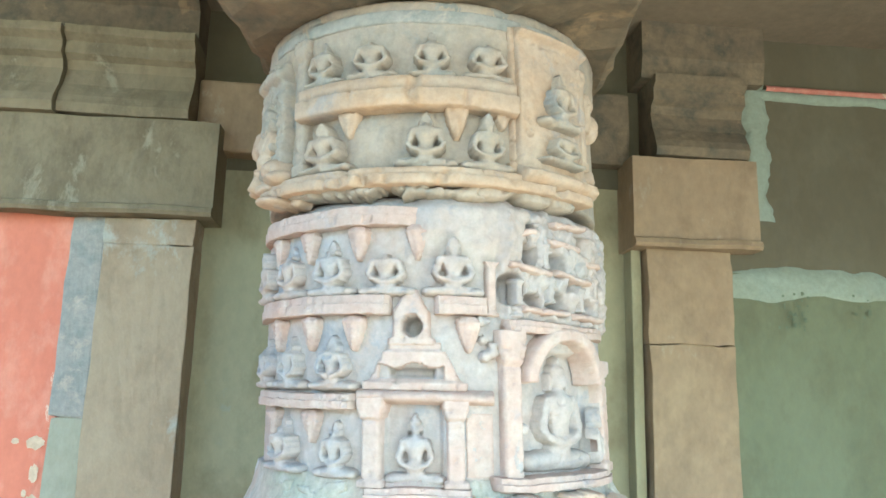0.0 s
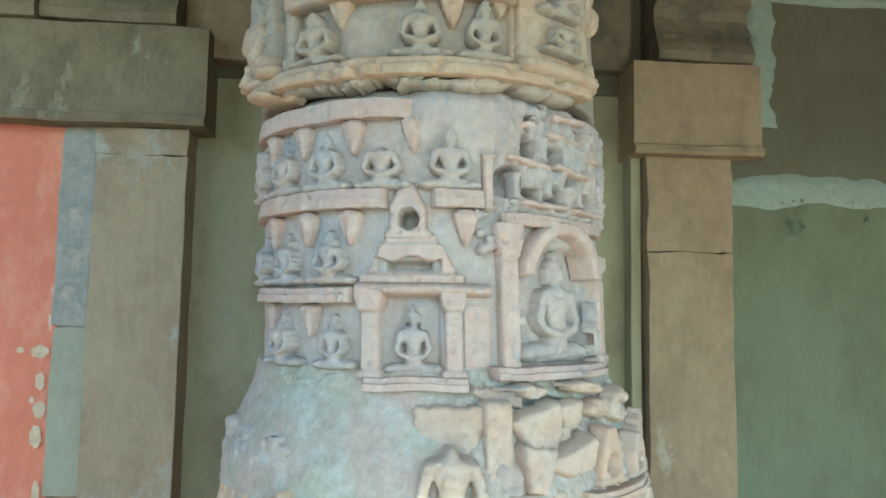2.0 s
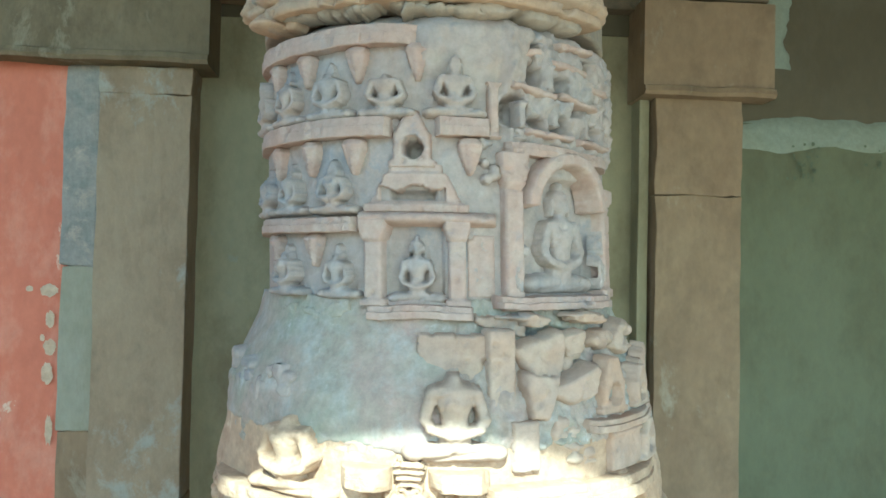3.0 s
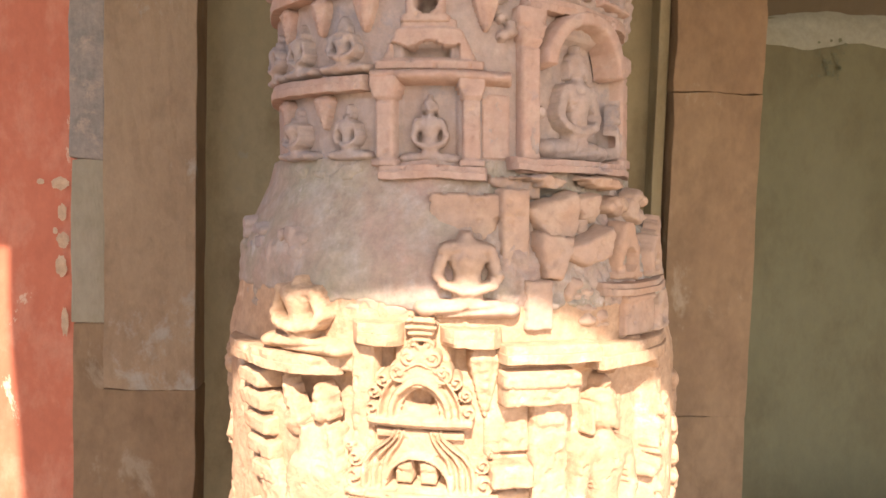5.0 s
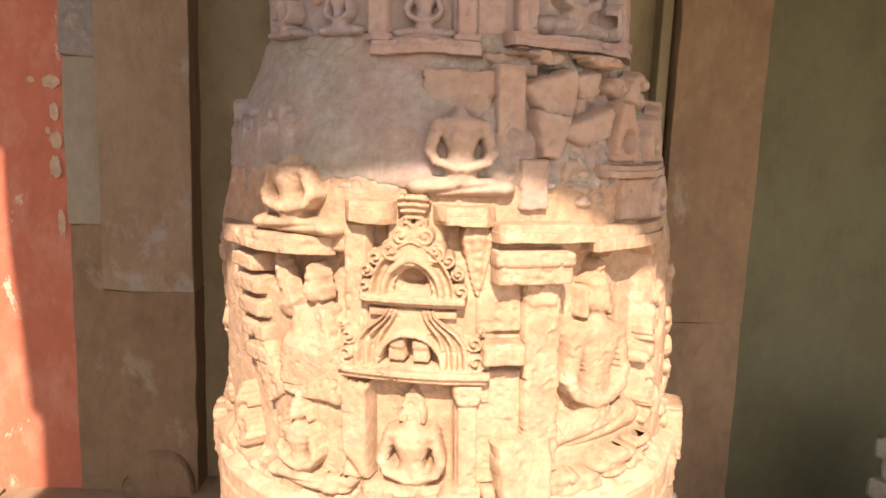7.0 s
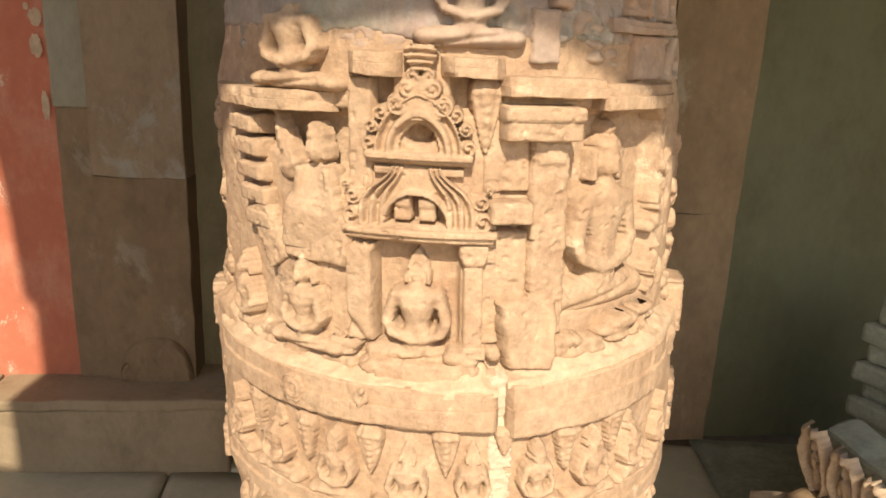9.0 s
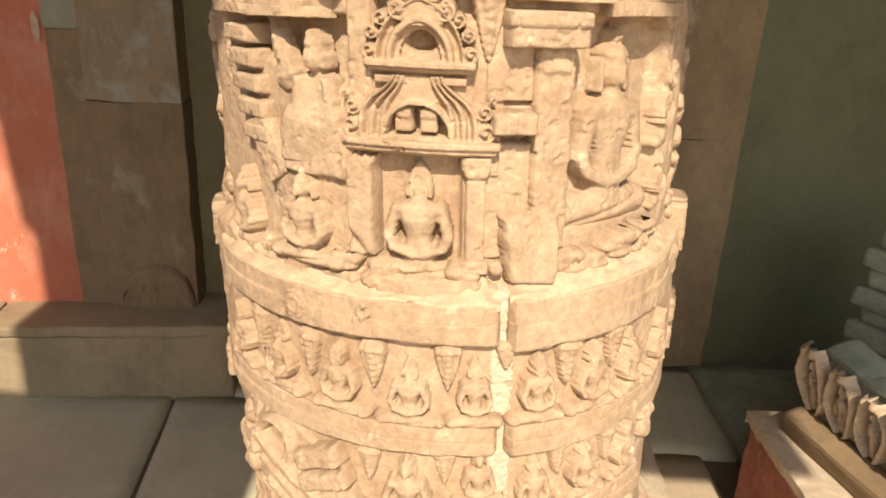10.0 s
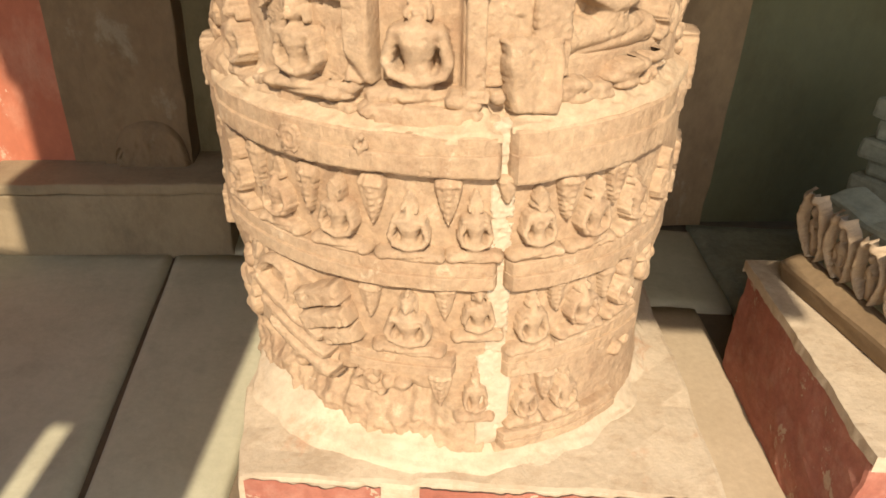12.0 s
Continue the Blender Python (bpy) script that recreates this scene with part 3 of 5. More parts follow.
def bell(u, y, a):
    """A bell-shaped gable: nested bands sweep up into two stems over a wide low opening, scrolled brackets beside it."""
    v = y / a
    g = np.interp(v, [0, 0.30, 0.48, 0.62, 0.76, 0.88, 1.0], [0.80, 0.80, 0.76, 0.66, 0.48, 0.36, 0.32])
    k = np.abs(u) / g
    band_ = np.max([np.exp(-((k - c) / 0.055) ** 4) for c in (0.56, 0.74, 0.92)], axis=0)
    parts = [np.where((k < 1.0) & (v < 0.98), 0.10 + 0.13 * band_, -0.05)]
    parts += [volute(u, y, side * x, h * a, r, d, side) for side in (-1, 1) for x, h, r, d in ((0.86, 0.22, 0.15, 0.26), (0.84, 0.50, 0.12, 0.24), (0.94, 0.66, 0.07, 0.20))]
    parts.append(np.where((np.abs(np.abs(u) - 0.80) < 0.10) & (v > 0.1) & (v < 0.62), 0.15, -0.05))
    parts.append(np.where((v < 0.10) & (np.abs(u) < 1), 0.24 * np.clip((1 - np.abs(u)) / 0.05, 0, 1) ** 0.5, -0.05))
    hgt = np.max(parts, axis=0)
    q = np.sqrt((u / 0.40) ** 2 + (np.clip(v - 0.12, 0, None) / 0.46) ** 2)
    hgt = np.where((q < 1.16) & (v > 0.10), 0.24, hgt)
    return np.where((y > 0) & (y < a) & ~((q < 1) & (v > 0.12)), hgt, -0.05)

def lost_arch(u, y, a):
    """A plain trefoil hood over a niche."""
    q = np.hypot(u, y / a * 1.0)
    hood = (q < 1) & (q > 0.70)
    return np.where(hood & (y > 0), 0.30 * np.clip((1 - q) / 0.08, 0, 1) ** 0.5 * np.clip((q - 0.70) / 0.05, 0, 1) ** 0.4, -0.05)

def scroll(u, y, a):
    """A leafy finial: two paired curls, a heart between them and a stepped fan on top."""
    v = y / a
    hs = [volute(u, y, side * x, h * a, r, d, side) for side in (-1, 1) for x, h, r, d in ((0.62, 0.16, 0.32, 0.34), (0.34, 0.42, 0.28, 0.36), (0.24, 0.62, 0.18, 0.30))]
    hs.append(np.where((np.abs(u) < 0.55 - 0.55 * v) & (v < 0.6), 0.26, -0.05))
    wide = np.interp(v, [0.66, 0.72, 0.95, 1.0], [0.16, 0.30, 0.52, 0.40])
    arcs = v + 0.10 * u * u
    hs.append(np.where((np.abs(u) < wide) & (v > 0.66), 0.22 + 0.12 * np.clip(np.cos((arcs - 0.70) * 2 * np.pi / 0.10) * 1.6, -0.6, 1), -0.05))
    return np.max(hs, axis=0)

def rubble(depth, seed=0, pieces=7):
    """A broken lump of carving: overlapping worn knobs cut by flat breaks."""
    rng = np.random.default_rng(seed)
    knobs = [(rng.uniform(-0.7, 0.7), rng.uniform(0.12, 0.88), rng.uniform(0.2, 0.5), rng.uniform(0.10, 0.28), rng.uniform(0.5, 1.0)) for _ in range(pieces)]
    def shape(u, y, a):
        hs = [ell(u, y, x, v * a, rx, ry * a, d * depth) for x, v, rx, ry, d in knobs]
        lump = np.max(hs, axis=0) - 0.02 + 0.06 * depth * fractal(u * 4, y * 4, seed)
        return np.where(lump > 0, np.minimum(lump, depth * (0.28 + 0.75 * cracked(u * 1.3, y * 1.3, seed + 3))), lump)
    return shape

def chunk(depth, seed=0, foot=1.0):
    """A broken block: uneven outline, flat broken faces; foot narrows its lower end."""
    def shape(u, y, a):
        v = y / a
        half = (foot + (1 - foot) * np.clip(v * 1.5, 0, 1)) * (0.90 + 0.16 * fractal(v * 3, 0 * v, seed))
        inside = (np.abs(u + 0.06 * fractal(v * 4, 0 * v, seed + 1)) < half) & (v > 0.05 + 0.06 * fractal(u * 3, 0 * u, seed + 2)) & (v < 0.95 + 0.06 * fractal(u * 3, 0 * u, seed + 3))
        roll = np.clip(np.minimum((half - np.abs(u)) / 0.16, np.minimum(v, 1 - v) / 0.10), 0.05, 1) ** 0.5
        return np.where(inside, depth * roll * (0.30 + 0.75 * cracked(u, y, seed + 11)) + 0.02 * fractal(u * 5, y * 5, seed), -0.05)
    return shape

def leafy(u, y, a):
    """A bent leaf-shaped canopy, thick rim towards its ends."""
    v = y / a
    mid = 0.72 - 0.62 * np.abs(u + 0.1) ** 1.6
    d = np.abs(v - mid)
    return np.where((d < 0.17) & (np.abs(u) < 1), 0.24 * np.sqrt(np.clip(1 - (d / 0.17) ** 2, 0, 1)), -0.05)

def figure(th, z, w, h, rb, mat, head=1, lean=0.0, slim=1.0, label="", flat=1.0):
    body = sitter(head, lean, slim * 0.80)
    return relief("seated_figure", th, z, w, h, rb + 0.006, lambda u, y, a: flat * body(u, y, a), mat, label)

def pendant(th, z, w, h, rb, mat):
    return relief("pendant", th, z, w, h, rb, bud, mat, "", res=0.0028, wear=0.0008)

# capital block
band("ledge", -58, 54, 2.222, 2.258, 0.36, 0.062, OCHRE, "ochre ledge with a cracked lower edge", 1, 0.8, soft=True)
band("ledge", -40, 27, 2.372, 2.438, 0.36, 0.062, OCHRE, "ochre moulded ledge", 2, 0.7, soft=True)
band("ledge", -66, 66, 2.552, 2.60, 0.36, 0.034, DULL_GREY, "dull grey top moulding", 3, 0.9, soft=True)
for th, w, h, head in ((-29.6, 0.135, 0.108, 2), (0.3, 0.125, 0.122, 2), (17.2, 0.112, 0.120, 2)):
    figure(th, 2.254, w, h, R_CAP + 0.004, CAPSTONE, head)
for th, w in ((-31, 0.102), (-15.1, 0.108), (2.1, 0.10), (18, 0.108)):
    figure(th, 2.434, w, 0.105, R_CAP + 0.004, CAPSTONE, 0 if w > 0.105 else 2, slim=1.15)
for th, z, w, h in ((-22.1, 2.322, 0.05, 0.058), (8.9, 2.318, 0.05, 0.072), (22.5, 2.345, 0.04, 0.05)):
    pendant(th, z, w, h, R_CAP + 0.01, OCHRE)
relief("corner_pier", -57, 2.262, 0.13, 0.27, 0.385, slab_shape(0.30, ((0.0, 0.16, 0.9, 0.6), (0.80, 0.95, 0.9, 0.5)), 0.22, 0.16, 1), CAPSTONE, "worn corner pier")
relief("corner_pier", -62, 2.25, 0.14, 0.15, 0.40, rubble(0.5, 14, 9), OCHRE)
relief("attendant_figure", -56, 2.33, 0.07, 0.15, 0.405, sitter(2, 0, 1), CAPSTONE)
relief("corner_pier", -55, 2.205, 0.16, 0.10, 0.40, rubble(0.75, 12, 8), OCHRE)
relief("corner_pier", 40, 2.232, 0.185, 0.335, R_CAP, slab_shape(0.30, ((0.0, 0.14, 1, 0.62), (0.9, 1, 1, 0.5)), 0.03, 0.04, 2), OCHRE, "projecting corner pier with two niches")
figure(40, 2.362, 0.115, 0.125, R_CAP + 0.026, CAPSTONE, 2)
figure(40.5, 2.288, 0.12, 0.076, R_CAP + 0.026, CAPSTONE, 0)
relief("niche_pilaster", 26.8, 2.262, 0.034, 0.30, R_CAP, post_shape(0.9, 0.15), OCHRE)
relief("niche_pilaster", -40, 2.262, 0.045, 0.29, R_CAP, post_shape(0.9, 0.15), CAPSTONE)
relief("niche_pilaster", 52, 2.30, 0.035, 0.22, R_CAP + 0.02, post_shape(0.7, 0.15), OCHRE)
for th, z, w, h, s in ((60, 2.25, 0.12, 0.10, 3), (63, 2.36, 0.10, 0.14, 4), (-30, 2.21, 0.16, 0.04, 5), (30, 2.205, 0.2, 0.04, 6), (42, 2.215, 0.14, 0.06, 7), (-48, 2.195, 0.12, 0.09, 8), (8, 2.20, 0.16, 0.035, 9), (-10, 2.21, 0.14, 0.03, 10)):
    if h < 0.07:
        relief("broken_flake", th, z, w * 1.2, h * 0.8, R_CAP + 0.002, slab_shape(0.22, (), 0.12, 0.30, s), CAPSTONE, "pale broken mortar flake", tilt=6 * math.sin(s * 2.1))
    else:
        relief("broken_carving", th, z, w, h, R_CAP + 0.004, rubble(0.5, s), OCHRE)

# upper drum
band("ledge", -74, -1.5, 2.148, 2.186, 0.37, 0.030, ROSY, "pinkish moulded ledge", 4, 0.6, taper=9)
band("ledge", -80, -9.5, 1.984, 2.020, 0.37, 0.032, ROSY, "", 5, 0.4)
band("ledge", 2.0, 17.5, 1.986, 2.020, 0.37, 0.030, ROSY, "", 6, 0.3)
band("ledge", 21, 74, 1.958, 1.982, 0.37, 0.032, ROSY, "", 7, 0.5)
band("ledge", -84, -19, 1.815, 1.843, 0.37, 0.034, ROSY, "", 8, 0.4)
for th, w, head in ((-62, 0.10, 2), (-45, 0.105, 2), (-27.9, 0.112, 2), (-10.9, 0.112, 0), (7.5, 0.118, 2)):
    figure(th, 2.018, w, 0.115 if head else 0.105, R_UP, WEATHERED, head, slim=1.1)
for th in (-53, -37.1, -19.4, -2.3):
    pendant(th, 2.085, 0.046, 0.068, R_UP + 0.006, ROSY)
for th, w in ((-61, 0.10), (-44, 0.105), (-26.8, 0.112)):
    figure(th, 1.846, w, 0.108, R_UP, WEATHERED, 2)
for th in (-52, -35.6, -20.6, 11.6):
    pendant(th, 1.918, 0.048, 0.068, R_UP + 0.006, ROSY)
for th, w in ((-46, 0.115), (-25.5, 0.095)):
    figure(th, 1.694, w, 0.106, R_UP + 0.004, WEATHERED, 2)
for th in (-54, -34.8):
    pendant(th, 1.750, 0.046, 0.064, R_UP + 0.006, ROSY)
relief("shrine_turret", -4.1, 1.931, 0.089, 0.10, R_UP, turret, ROSY, "small turret with a round opening")
relief("shrine_roof", -3.3, 1.851, 0.190, 0.085, R_UP, gable, ROSY, "stepped shrine roof", res=0.0026)
relief("niche_lintel", -0.4, 1.826, 0.248, 0.028, R_UP, slab_shape(0.26, (), 0.01), ROSY)
relief("niche_pilaster", -14.6, 1.682, 0.052, 0.158, R_UP, post_shape(0.95, 0.26), ROSY)
relief("niche_pilaster", 7.6, 1.684, 0.048, 0.158, R_UP, post_shape(0.95, 0.26), ROSY)
figure(-3.2, 1.688, 0.112, 0.124, R_UP - 0.012, WEATHERED, 1)
relief("niche_panel", 14.5, 1.70, 0.055, 0.115, R_UP, slab_shape(0.10, (), 0.05), ROSY)
relief("niche_pilaster", 23.2, 1.678, 0.056, 0.285, R_UP, post_shape(0.85, 0.22), ROSY)
relief("niche_hood", 43, 1.868, 0.225, 0.112, R_UP, lost_arch, ROSY, "trefoil niche hood")
figure(43, 1.708, 0.205, 0.215, R_UP - 0.024, WEATHERED, 1, lean=0.0, slim=1.0, flat=0.55)
relief("niche_pilaster", 65, 1.70, 0.06, 0.22, R_UP, post_shape(0.7, 0.15), ROSY)
relief("attendant_figure", 63, 1.71, 0.055, 0.15, R_UP + 0.012, rubble(0.5, 21, 9), WEATHERED)
relief("attendant_figure", 24, 1.71, 0.045, 0.10, R_UP + 0.02, rubble(0.5, 22, 8), WEATHERED)
band("niche_sill", 17, 72, 1.682, 1.706, 0.37, 0.044, ROSY, "", 9, 0.4)
band("niche_sill", -17, 12, 1.662, 1.686, 0.37, 0.040, ROSY, "", 10, 0.5)
relief("niche_pilaster", 18.2, 1.985, 0.030, 0.105, R_UP, post_shape(1.0, 0.12), ROSY)
for th, z, w, h, s in ((36, 2.035, 0.05, 0.05, 31), (46, 2.10, 0.06, 0.06, 32), (26, 1.985, 0.07, 0.03, 33), (60, 2.045, 0.06, 0.07, 34), (35, 2.125, 0.06, 0.05, 35), (70, 2.02, 0.08, 0.10, 36), (15, 1.955, 0.05, 0.035, 37), (18, 1.905, 0.05, 0.05, 38)):
    relief("broken_carving", th, z, w, h, R_UP + 0.012, rubble(0.45, s), WEATHERED)

for th, z, w, tl in ((30, 2.072, 0.10, -8), (47, 2.066, 0.12, -4), (60, 2.105, 0.09, 4), (27, 2.138, 0.08, 14), (43, 2.128, 0.10, -3), (35, 1.995, 0.12, 0), (55, 1.99, 0.12, 0), (46, 2.168, 0.11, 5)):
    relief("carved_shelf", th, z, w, 0.016, R_UP + 0.010, slab_shape(0.34, (), 0.06, 0.08, int(th)), ROSY, tilt=tl)
for th, z in ((25, 2.085), (35.5, 2.085), (46, 2.082), (51, 2.01), (37, 2.02), (58, 2.12), (26, 2.01), (62, 2.04)):
    relief("small_post", th, z, 0.020, 0.048, R_UP + 0.012, post_shape(1.0, 0.2), WEATHERED)

# shoulder: half-lost figures below the mended skin
figure(5.4, 1.434, 0.180, 0.195, 0.444, MIDSTONE, 0, slim=1.05)
relief("niche_back", 6, 1.545, 0.13, 0.10, 0.420, chunk(0.12, 44, 0.6), MIDSTONE)
relief("niche_pilaster", 16.5, 1.48, 0.05, 0.17, 0.43, slab_shape(0.55, ((0.7, 1, 0.9, 0.65),), 0.1, 0.06, 41), MIDSTONE)
relief("niche_pilaster", 20.5, 1.415, 0.05, 0.085, 0.452, slab_shape(0.7, (), 0.12, 0.08, 42), MIDSTONE)
figure(-31, 1.356, 0.20, 0.185, 0.450, BUFF, 0, slim=1.0, label="seated figure broken off above the arms")
for th, z, w, h, s, d in ((38, 1.575, 0.08, 0.05, 54, 0.4), (47, 1.60, 0.10, 0.05, 55, 0.4), (24, 1.655, 0.10, 0.025, 56, 0.4), (44, 1.655, 0.12, 0.025, 57, 0.4), (60, 1.59, 0.12, 0.07, 58, 0.35), (68, 1.51, 0.10, 0.1, 59, 0.35), (-70, 1.44, 0.12, 0.10, 61, 0.2), (30, 1.44, 0.09, 0.06, 143, 0.4), (36, 1.41, 0.10, 0.05, 144, 0.4), (-54, 1.40, 0.10, 0.08, 145, 0.25), (-14, 1.425, 0.14, 0.05, 146, 0.22)):
    relief("broken_carving", th, z, w, h, 0.425 if z > 1.56 else 0.450, rubble(d, s, 9), MIDSTONE if th > -20 else PATCH)
for th, z, w, h, d, tl, s in ((27, 1.555, 0.11, 0.085, 0.55, 18, 51), (34, 1.525, 0.12, 0.050, 0.60, 22, 52), (24.5, 1.495, 0.075, 0.085, 0.60, -8, 53), (36, 1.60, 0.08, 0.045, 0.5, 10, 60)):
    relief("broken_carving", th, z, w, h, 0.428 if z > 1.54 else 0.450, chunk(d, s, 0.5), MIDSTONE, tilt=tl)
relief("shrine_turret", 46, 1.495, 0.09, 0.105, 0.452, turret, MIDSTONE)
relief("shrine_turret", 61, 1.495, 0.09, 0.08, 0.452, turret, MIDSTONE)
band("ledge", 36, 78, 1.470, 1.492, 0.450, 0.034, MIDSTONE, "", 11, 0.5)
relief("shrine_turret", 50, 1.392, 0.11, 0.078, 0.457, slab_shape(0.28, ((0.8, 1, 1, 0.35),), 0.08, 0.05, 62), MIDSTONE)
relief("shrine_turret", 64, 1.392, 0.11, 0.078, 0.457, turret, MIDSTONE)

for th, z, w, h, s in ((-4, 1.555, 0.06, 0.035, 152), (13, 1.60, 0.07, 0.04, 153), (2, 1.61, 0.09, 0.025, 155), (19, 1.64, 0.10, 0.03, 156)):
    relief("broken_flake", th, z, w, h, 0.448 if z < 1.53 else 0.418 if z < 1.58 else 0.396, slab_shape(0.18, (), 0.14, 0.30, s), MIDSTONE, tilt=14 * math.sin(s))

for th, z, w, h, s in ((-60, 1.44, 0.10, 0.10, 172), (-47, 1.43, 0.09, 0.12, 173), (-38, 1.50, 0.08, 0.07, 174), (-66, 1.53, 0.08, 0.06, 175), (-54, 1.53, 0.07, 0.05, 176)):
    relief("broken_carving", th, z, w, h, 0.448, rubble(0.22, s, 10), WEATHERED)
for th, z, w, h, s in ((-50, 1.646, 0.12, 0.03, 177), (-30, 1.655, 0.12, 0.03, 178), (-12, 1.625, 0.10, 0.03, 179), (4, 1.612, 0.12, 0.03, 180), (14, 1.575, 0.06, 0.06, 181)):
    relief("broken_flake", th, z, w, h, 0.384, slab_shape(0.12, (), 0.10, 0.34, s), PATCH, tilt=9 * math.sin(s))

# middle drum
band("ledge", -70, -22, 1.324, 1.358, 0.452, 0.046, BUFF, "curved leaf-shaped ledge under a broken figure", 12, 0.3, fillet=False, taper=9)
band("ledge", -19, -7.4, 1.386, 1.424, 0.448, 0.044, BUFF, "", 13, 0.7, fillet=False, taper=3)
band("ledge", -0.4, 13, 1.392, 1.424, 0.448, 0.046, BUFF, "", 23, 0.7, fillet=False, taper=3)
band("ledge", 11, 34, 1.365, 1.396, 0.450, 0.050, BUFF, "", 14, 0.6)
band("ledge", 33, 80, 1.345, 1.388, 0.450, 0.040, BUFF, "", 15, 0.6)
relief("finial", -3.8, 1.330, 0.112, 0.102, R_MID + 0.010, scroll, BUFF, "leafy carved finial", res=0.0022)
relief("shrine_arch", -4.2, 1.262, 0.172, 0.108, R_MID, ornate(0.36, 0.40, ((0.88, 0.20, 0.16, 0.34), (0.84, 0.46, 0.14, 0.32), (0.66, 0.66, 0.15, 0.34), (0.42, 0.84, 0.14, 0.32)), 0.34, 2, 0.80), BUFF, "scalloped arch over a dark opening", res=0.0021, wear=0.001)
relief("shrine_cornice", -4.3, 1.250, 0.166, 0.020, R_MID, slab_shape(0.30, (), 0.01), BUFF, res=0.0022)
for th, w in ((-10.2, 0.052), (-4.3, 0.040), (1.6, 0.052)):
    relief("cornice_block", th, 1.233, w, 0.016, R_MID, slab_shape(0.55, (), 0.01), BUFF, res=0.0022)
relief("shrine_arch", -4.7, 1.140, 0.240, 0.112, R_MID, bell, BUFF, "bell-shaped gable with nested mouldings", res=0.0021, wear=0.001)
for th in (-7.6, -2.6):
    relief("roll_end", th, 1.160, 0.028, 0.040, R_MID + 0.003, slab_shape(0.9, ((0.55, 1.0, 1, 1.25),), 0.0), BUFF)
for th, s in ((-14.8, 70), (5.6, 71)):
    relief("scroll_end", th, 1.165, 0.05, 0.075, R_MID, rubble(0.5, s, 7), BUFF)
relief("shrine_cornice", -4.1, 1.120, 0.250, 0.030, R_MID, slab_shape(0.26, ((0.55, 1, 1, 0.32),), 0.01), BUFF, "moulded cornice", res=0.0022)
figure(-4.7, 0.902, 0.192, 0.216, R_MID - 0.020, BUFF, 2, label="headless seated figure in the middle niche")
relief("niche_pilaster", 6.8, 0.924, 0.050, 0.200, R_MID, post_shape(0.85, 0.18), BUFF)
relief("niche_jamb", -16.6, 0.930, 0.056, 0.195, R_MID, chunk(1.0, 63), BUFF, "broken niche jamb")
relief("bracket", 13.6, 1.162, 0.070, 0.038, R_MID, slab_shape(1.3), BUFF, "plain projecting bracket")
relief("bracket", 9.9, 1.090, 0.026, 0.070, R_MID, slab_shape(0.9, (), 0.15, 0.1, 64), BUFF)
relief("niche_panel", 13.2, 0.945, 0.085, 0.20, R_MID, slab_shape(0.16, (), 0.05, 0.06, 65), BUFF)
relief("niche_panel", 13.5, 1.21, 0.08, 0.15, R_MID, slab_shape(0.10, (), 0.04, 0.05, 165), BUFF)
pendant(8.9, 1.274, 0.055, 0.120, R_MID, BUFF)
relief("pilaster_capital", 19.5, 1.294, 0.128, 0.060, R_MID, slab_shape(0.72, ((0.55, 1, 1, 0.82),), 0.03, 0.02, 66), BUFF, "broad bracket capital")
relief("niche_pilaster", 22.4, 0.960, 0.066, 0.34, R_MID, slab_shape(0.62, ((0.84, 0.96, 0.75, 0.80), (0.80, 0.82, 0.85, 0.85)), 0.10, 0.12, 67), BUFF, "tall broken pilaster")
relief("broken_carving", 18.5, 0.900, 0.135, 0.135, R_MID + 0.010, chunk(0.60, 76, 0.60), BUFF, "broken block below the pilaster")
relief("leaf_canopy", 49, 1.325, 0.16, 0.08, R_MID, leafy, BUFF, "bent leaf canopy over the side niche")
figure(39.5, 0.985, 0.285, 0.345, R_MID - 0.024, BUFF, 1, lean=0.02, slim=0.98, flat=0.52, label="large seated figure in the side niche")
for th, z, w, h, s in ((66, 1.15, 0.08, 0.16, 74), (67, 0.98, 0.08, 0.16, 75), (66, 1.22, 0.08, 0.06, 76)):
    relief("attendant_figure", th, z, w, h, R_MID + 0.010, rubble(0.5, s, 9), BUFF)
for z, h in ((1.105, 0.165), (0.985, 0.12)):
    relief("attendant_figure", 61, z, 0.085, h, R_MID + 0.004, sitter(1, 0.0, 0.75), BUFF)
for i in range(5):
    relief("stepped_moulding", -50 + 1.4 * i, 1.105 + 0.042 * (4 - i), 0.085, 0.034, R_MID, slab_shape(0.65, (), 0.06, 0.05, 80 + i), BUFF)
relief("broken_carving", -64, 1.02, 0.10, 0.30, R_MID, rubble(0.4, 81, 10), BUFF)
relief("broken_carving", -62, 1.16, 0.09, 0.15, R_MID, rubble(0.45, 181, 10), BUFF)
relief("broken_carving", -36.5, 1.20, 0.046, 0.125, R_MID, bud, BUFF, tilt=200)
relief("broken_figure", -26.5, 1.105, 0.125, 0.205, R_MID, stump, BUFF, "kneeling figure worn to a rough stump")
relief("broken_slab", -27, 1.065, 0.16, 0.10, R_MID, chunk(0.42, 83), BUFF)
relief("broken_slab", -29, 0.895, 0.195, 0.20, R_MID, chunk(0.16, 84), BUFF)
figure(-29, 0.908, 0.170, 0.178, R_MID + 0.010, BUFF, 1, lean=-0.03, slim=0.9)
figure(-52, 0.885, 0.13, 0.165, R_MID + 0.006, BUFF, 1)
relief("broken_carving", -41, 1.04, 0.06, 0.12, R_MID + 0.006, slab_shape(0.6, (), 0.2, 0.15, 85), BUFF, tilt=30)
relief("broken_slab", -16.5, 1.150, 0.042, 0.235, R_MID, slab_shape(0.35, (), 0.05, 0.06, 86), BUFF)
relief("broken_slab", -4.0, 0.862, 0.235, 0.056, R_MID + 0.006, chunk(0.30, 87, 0.55), BUFF)
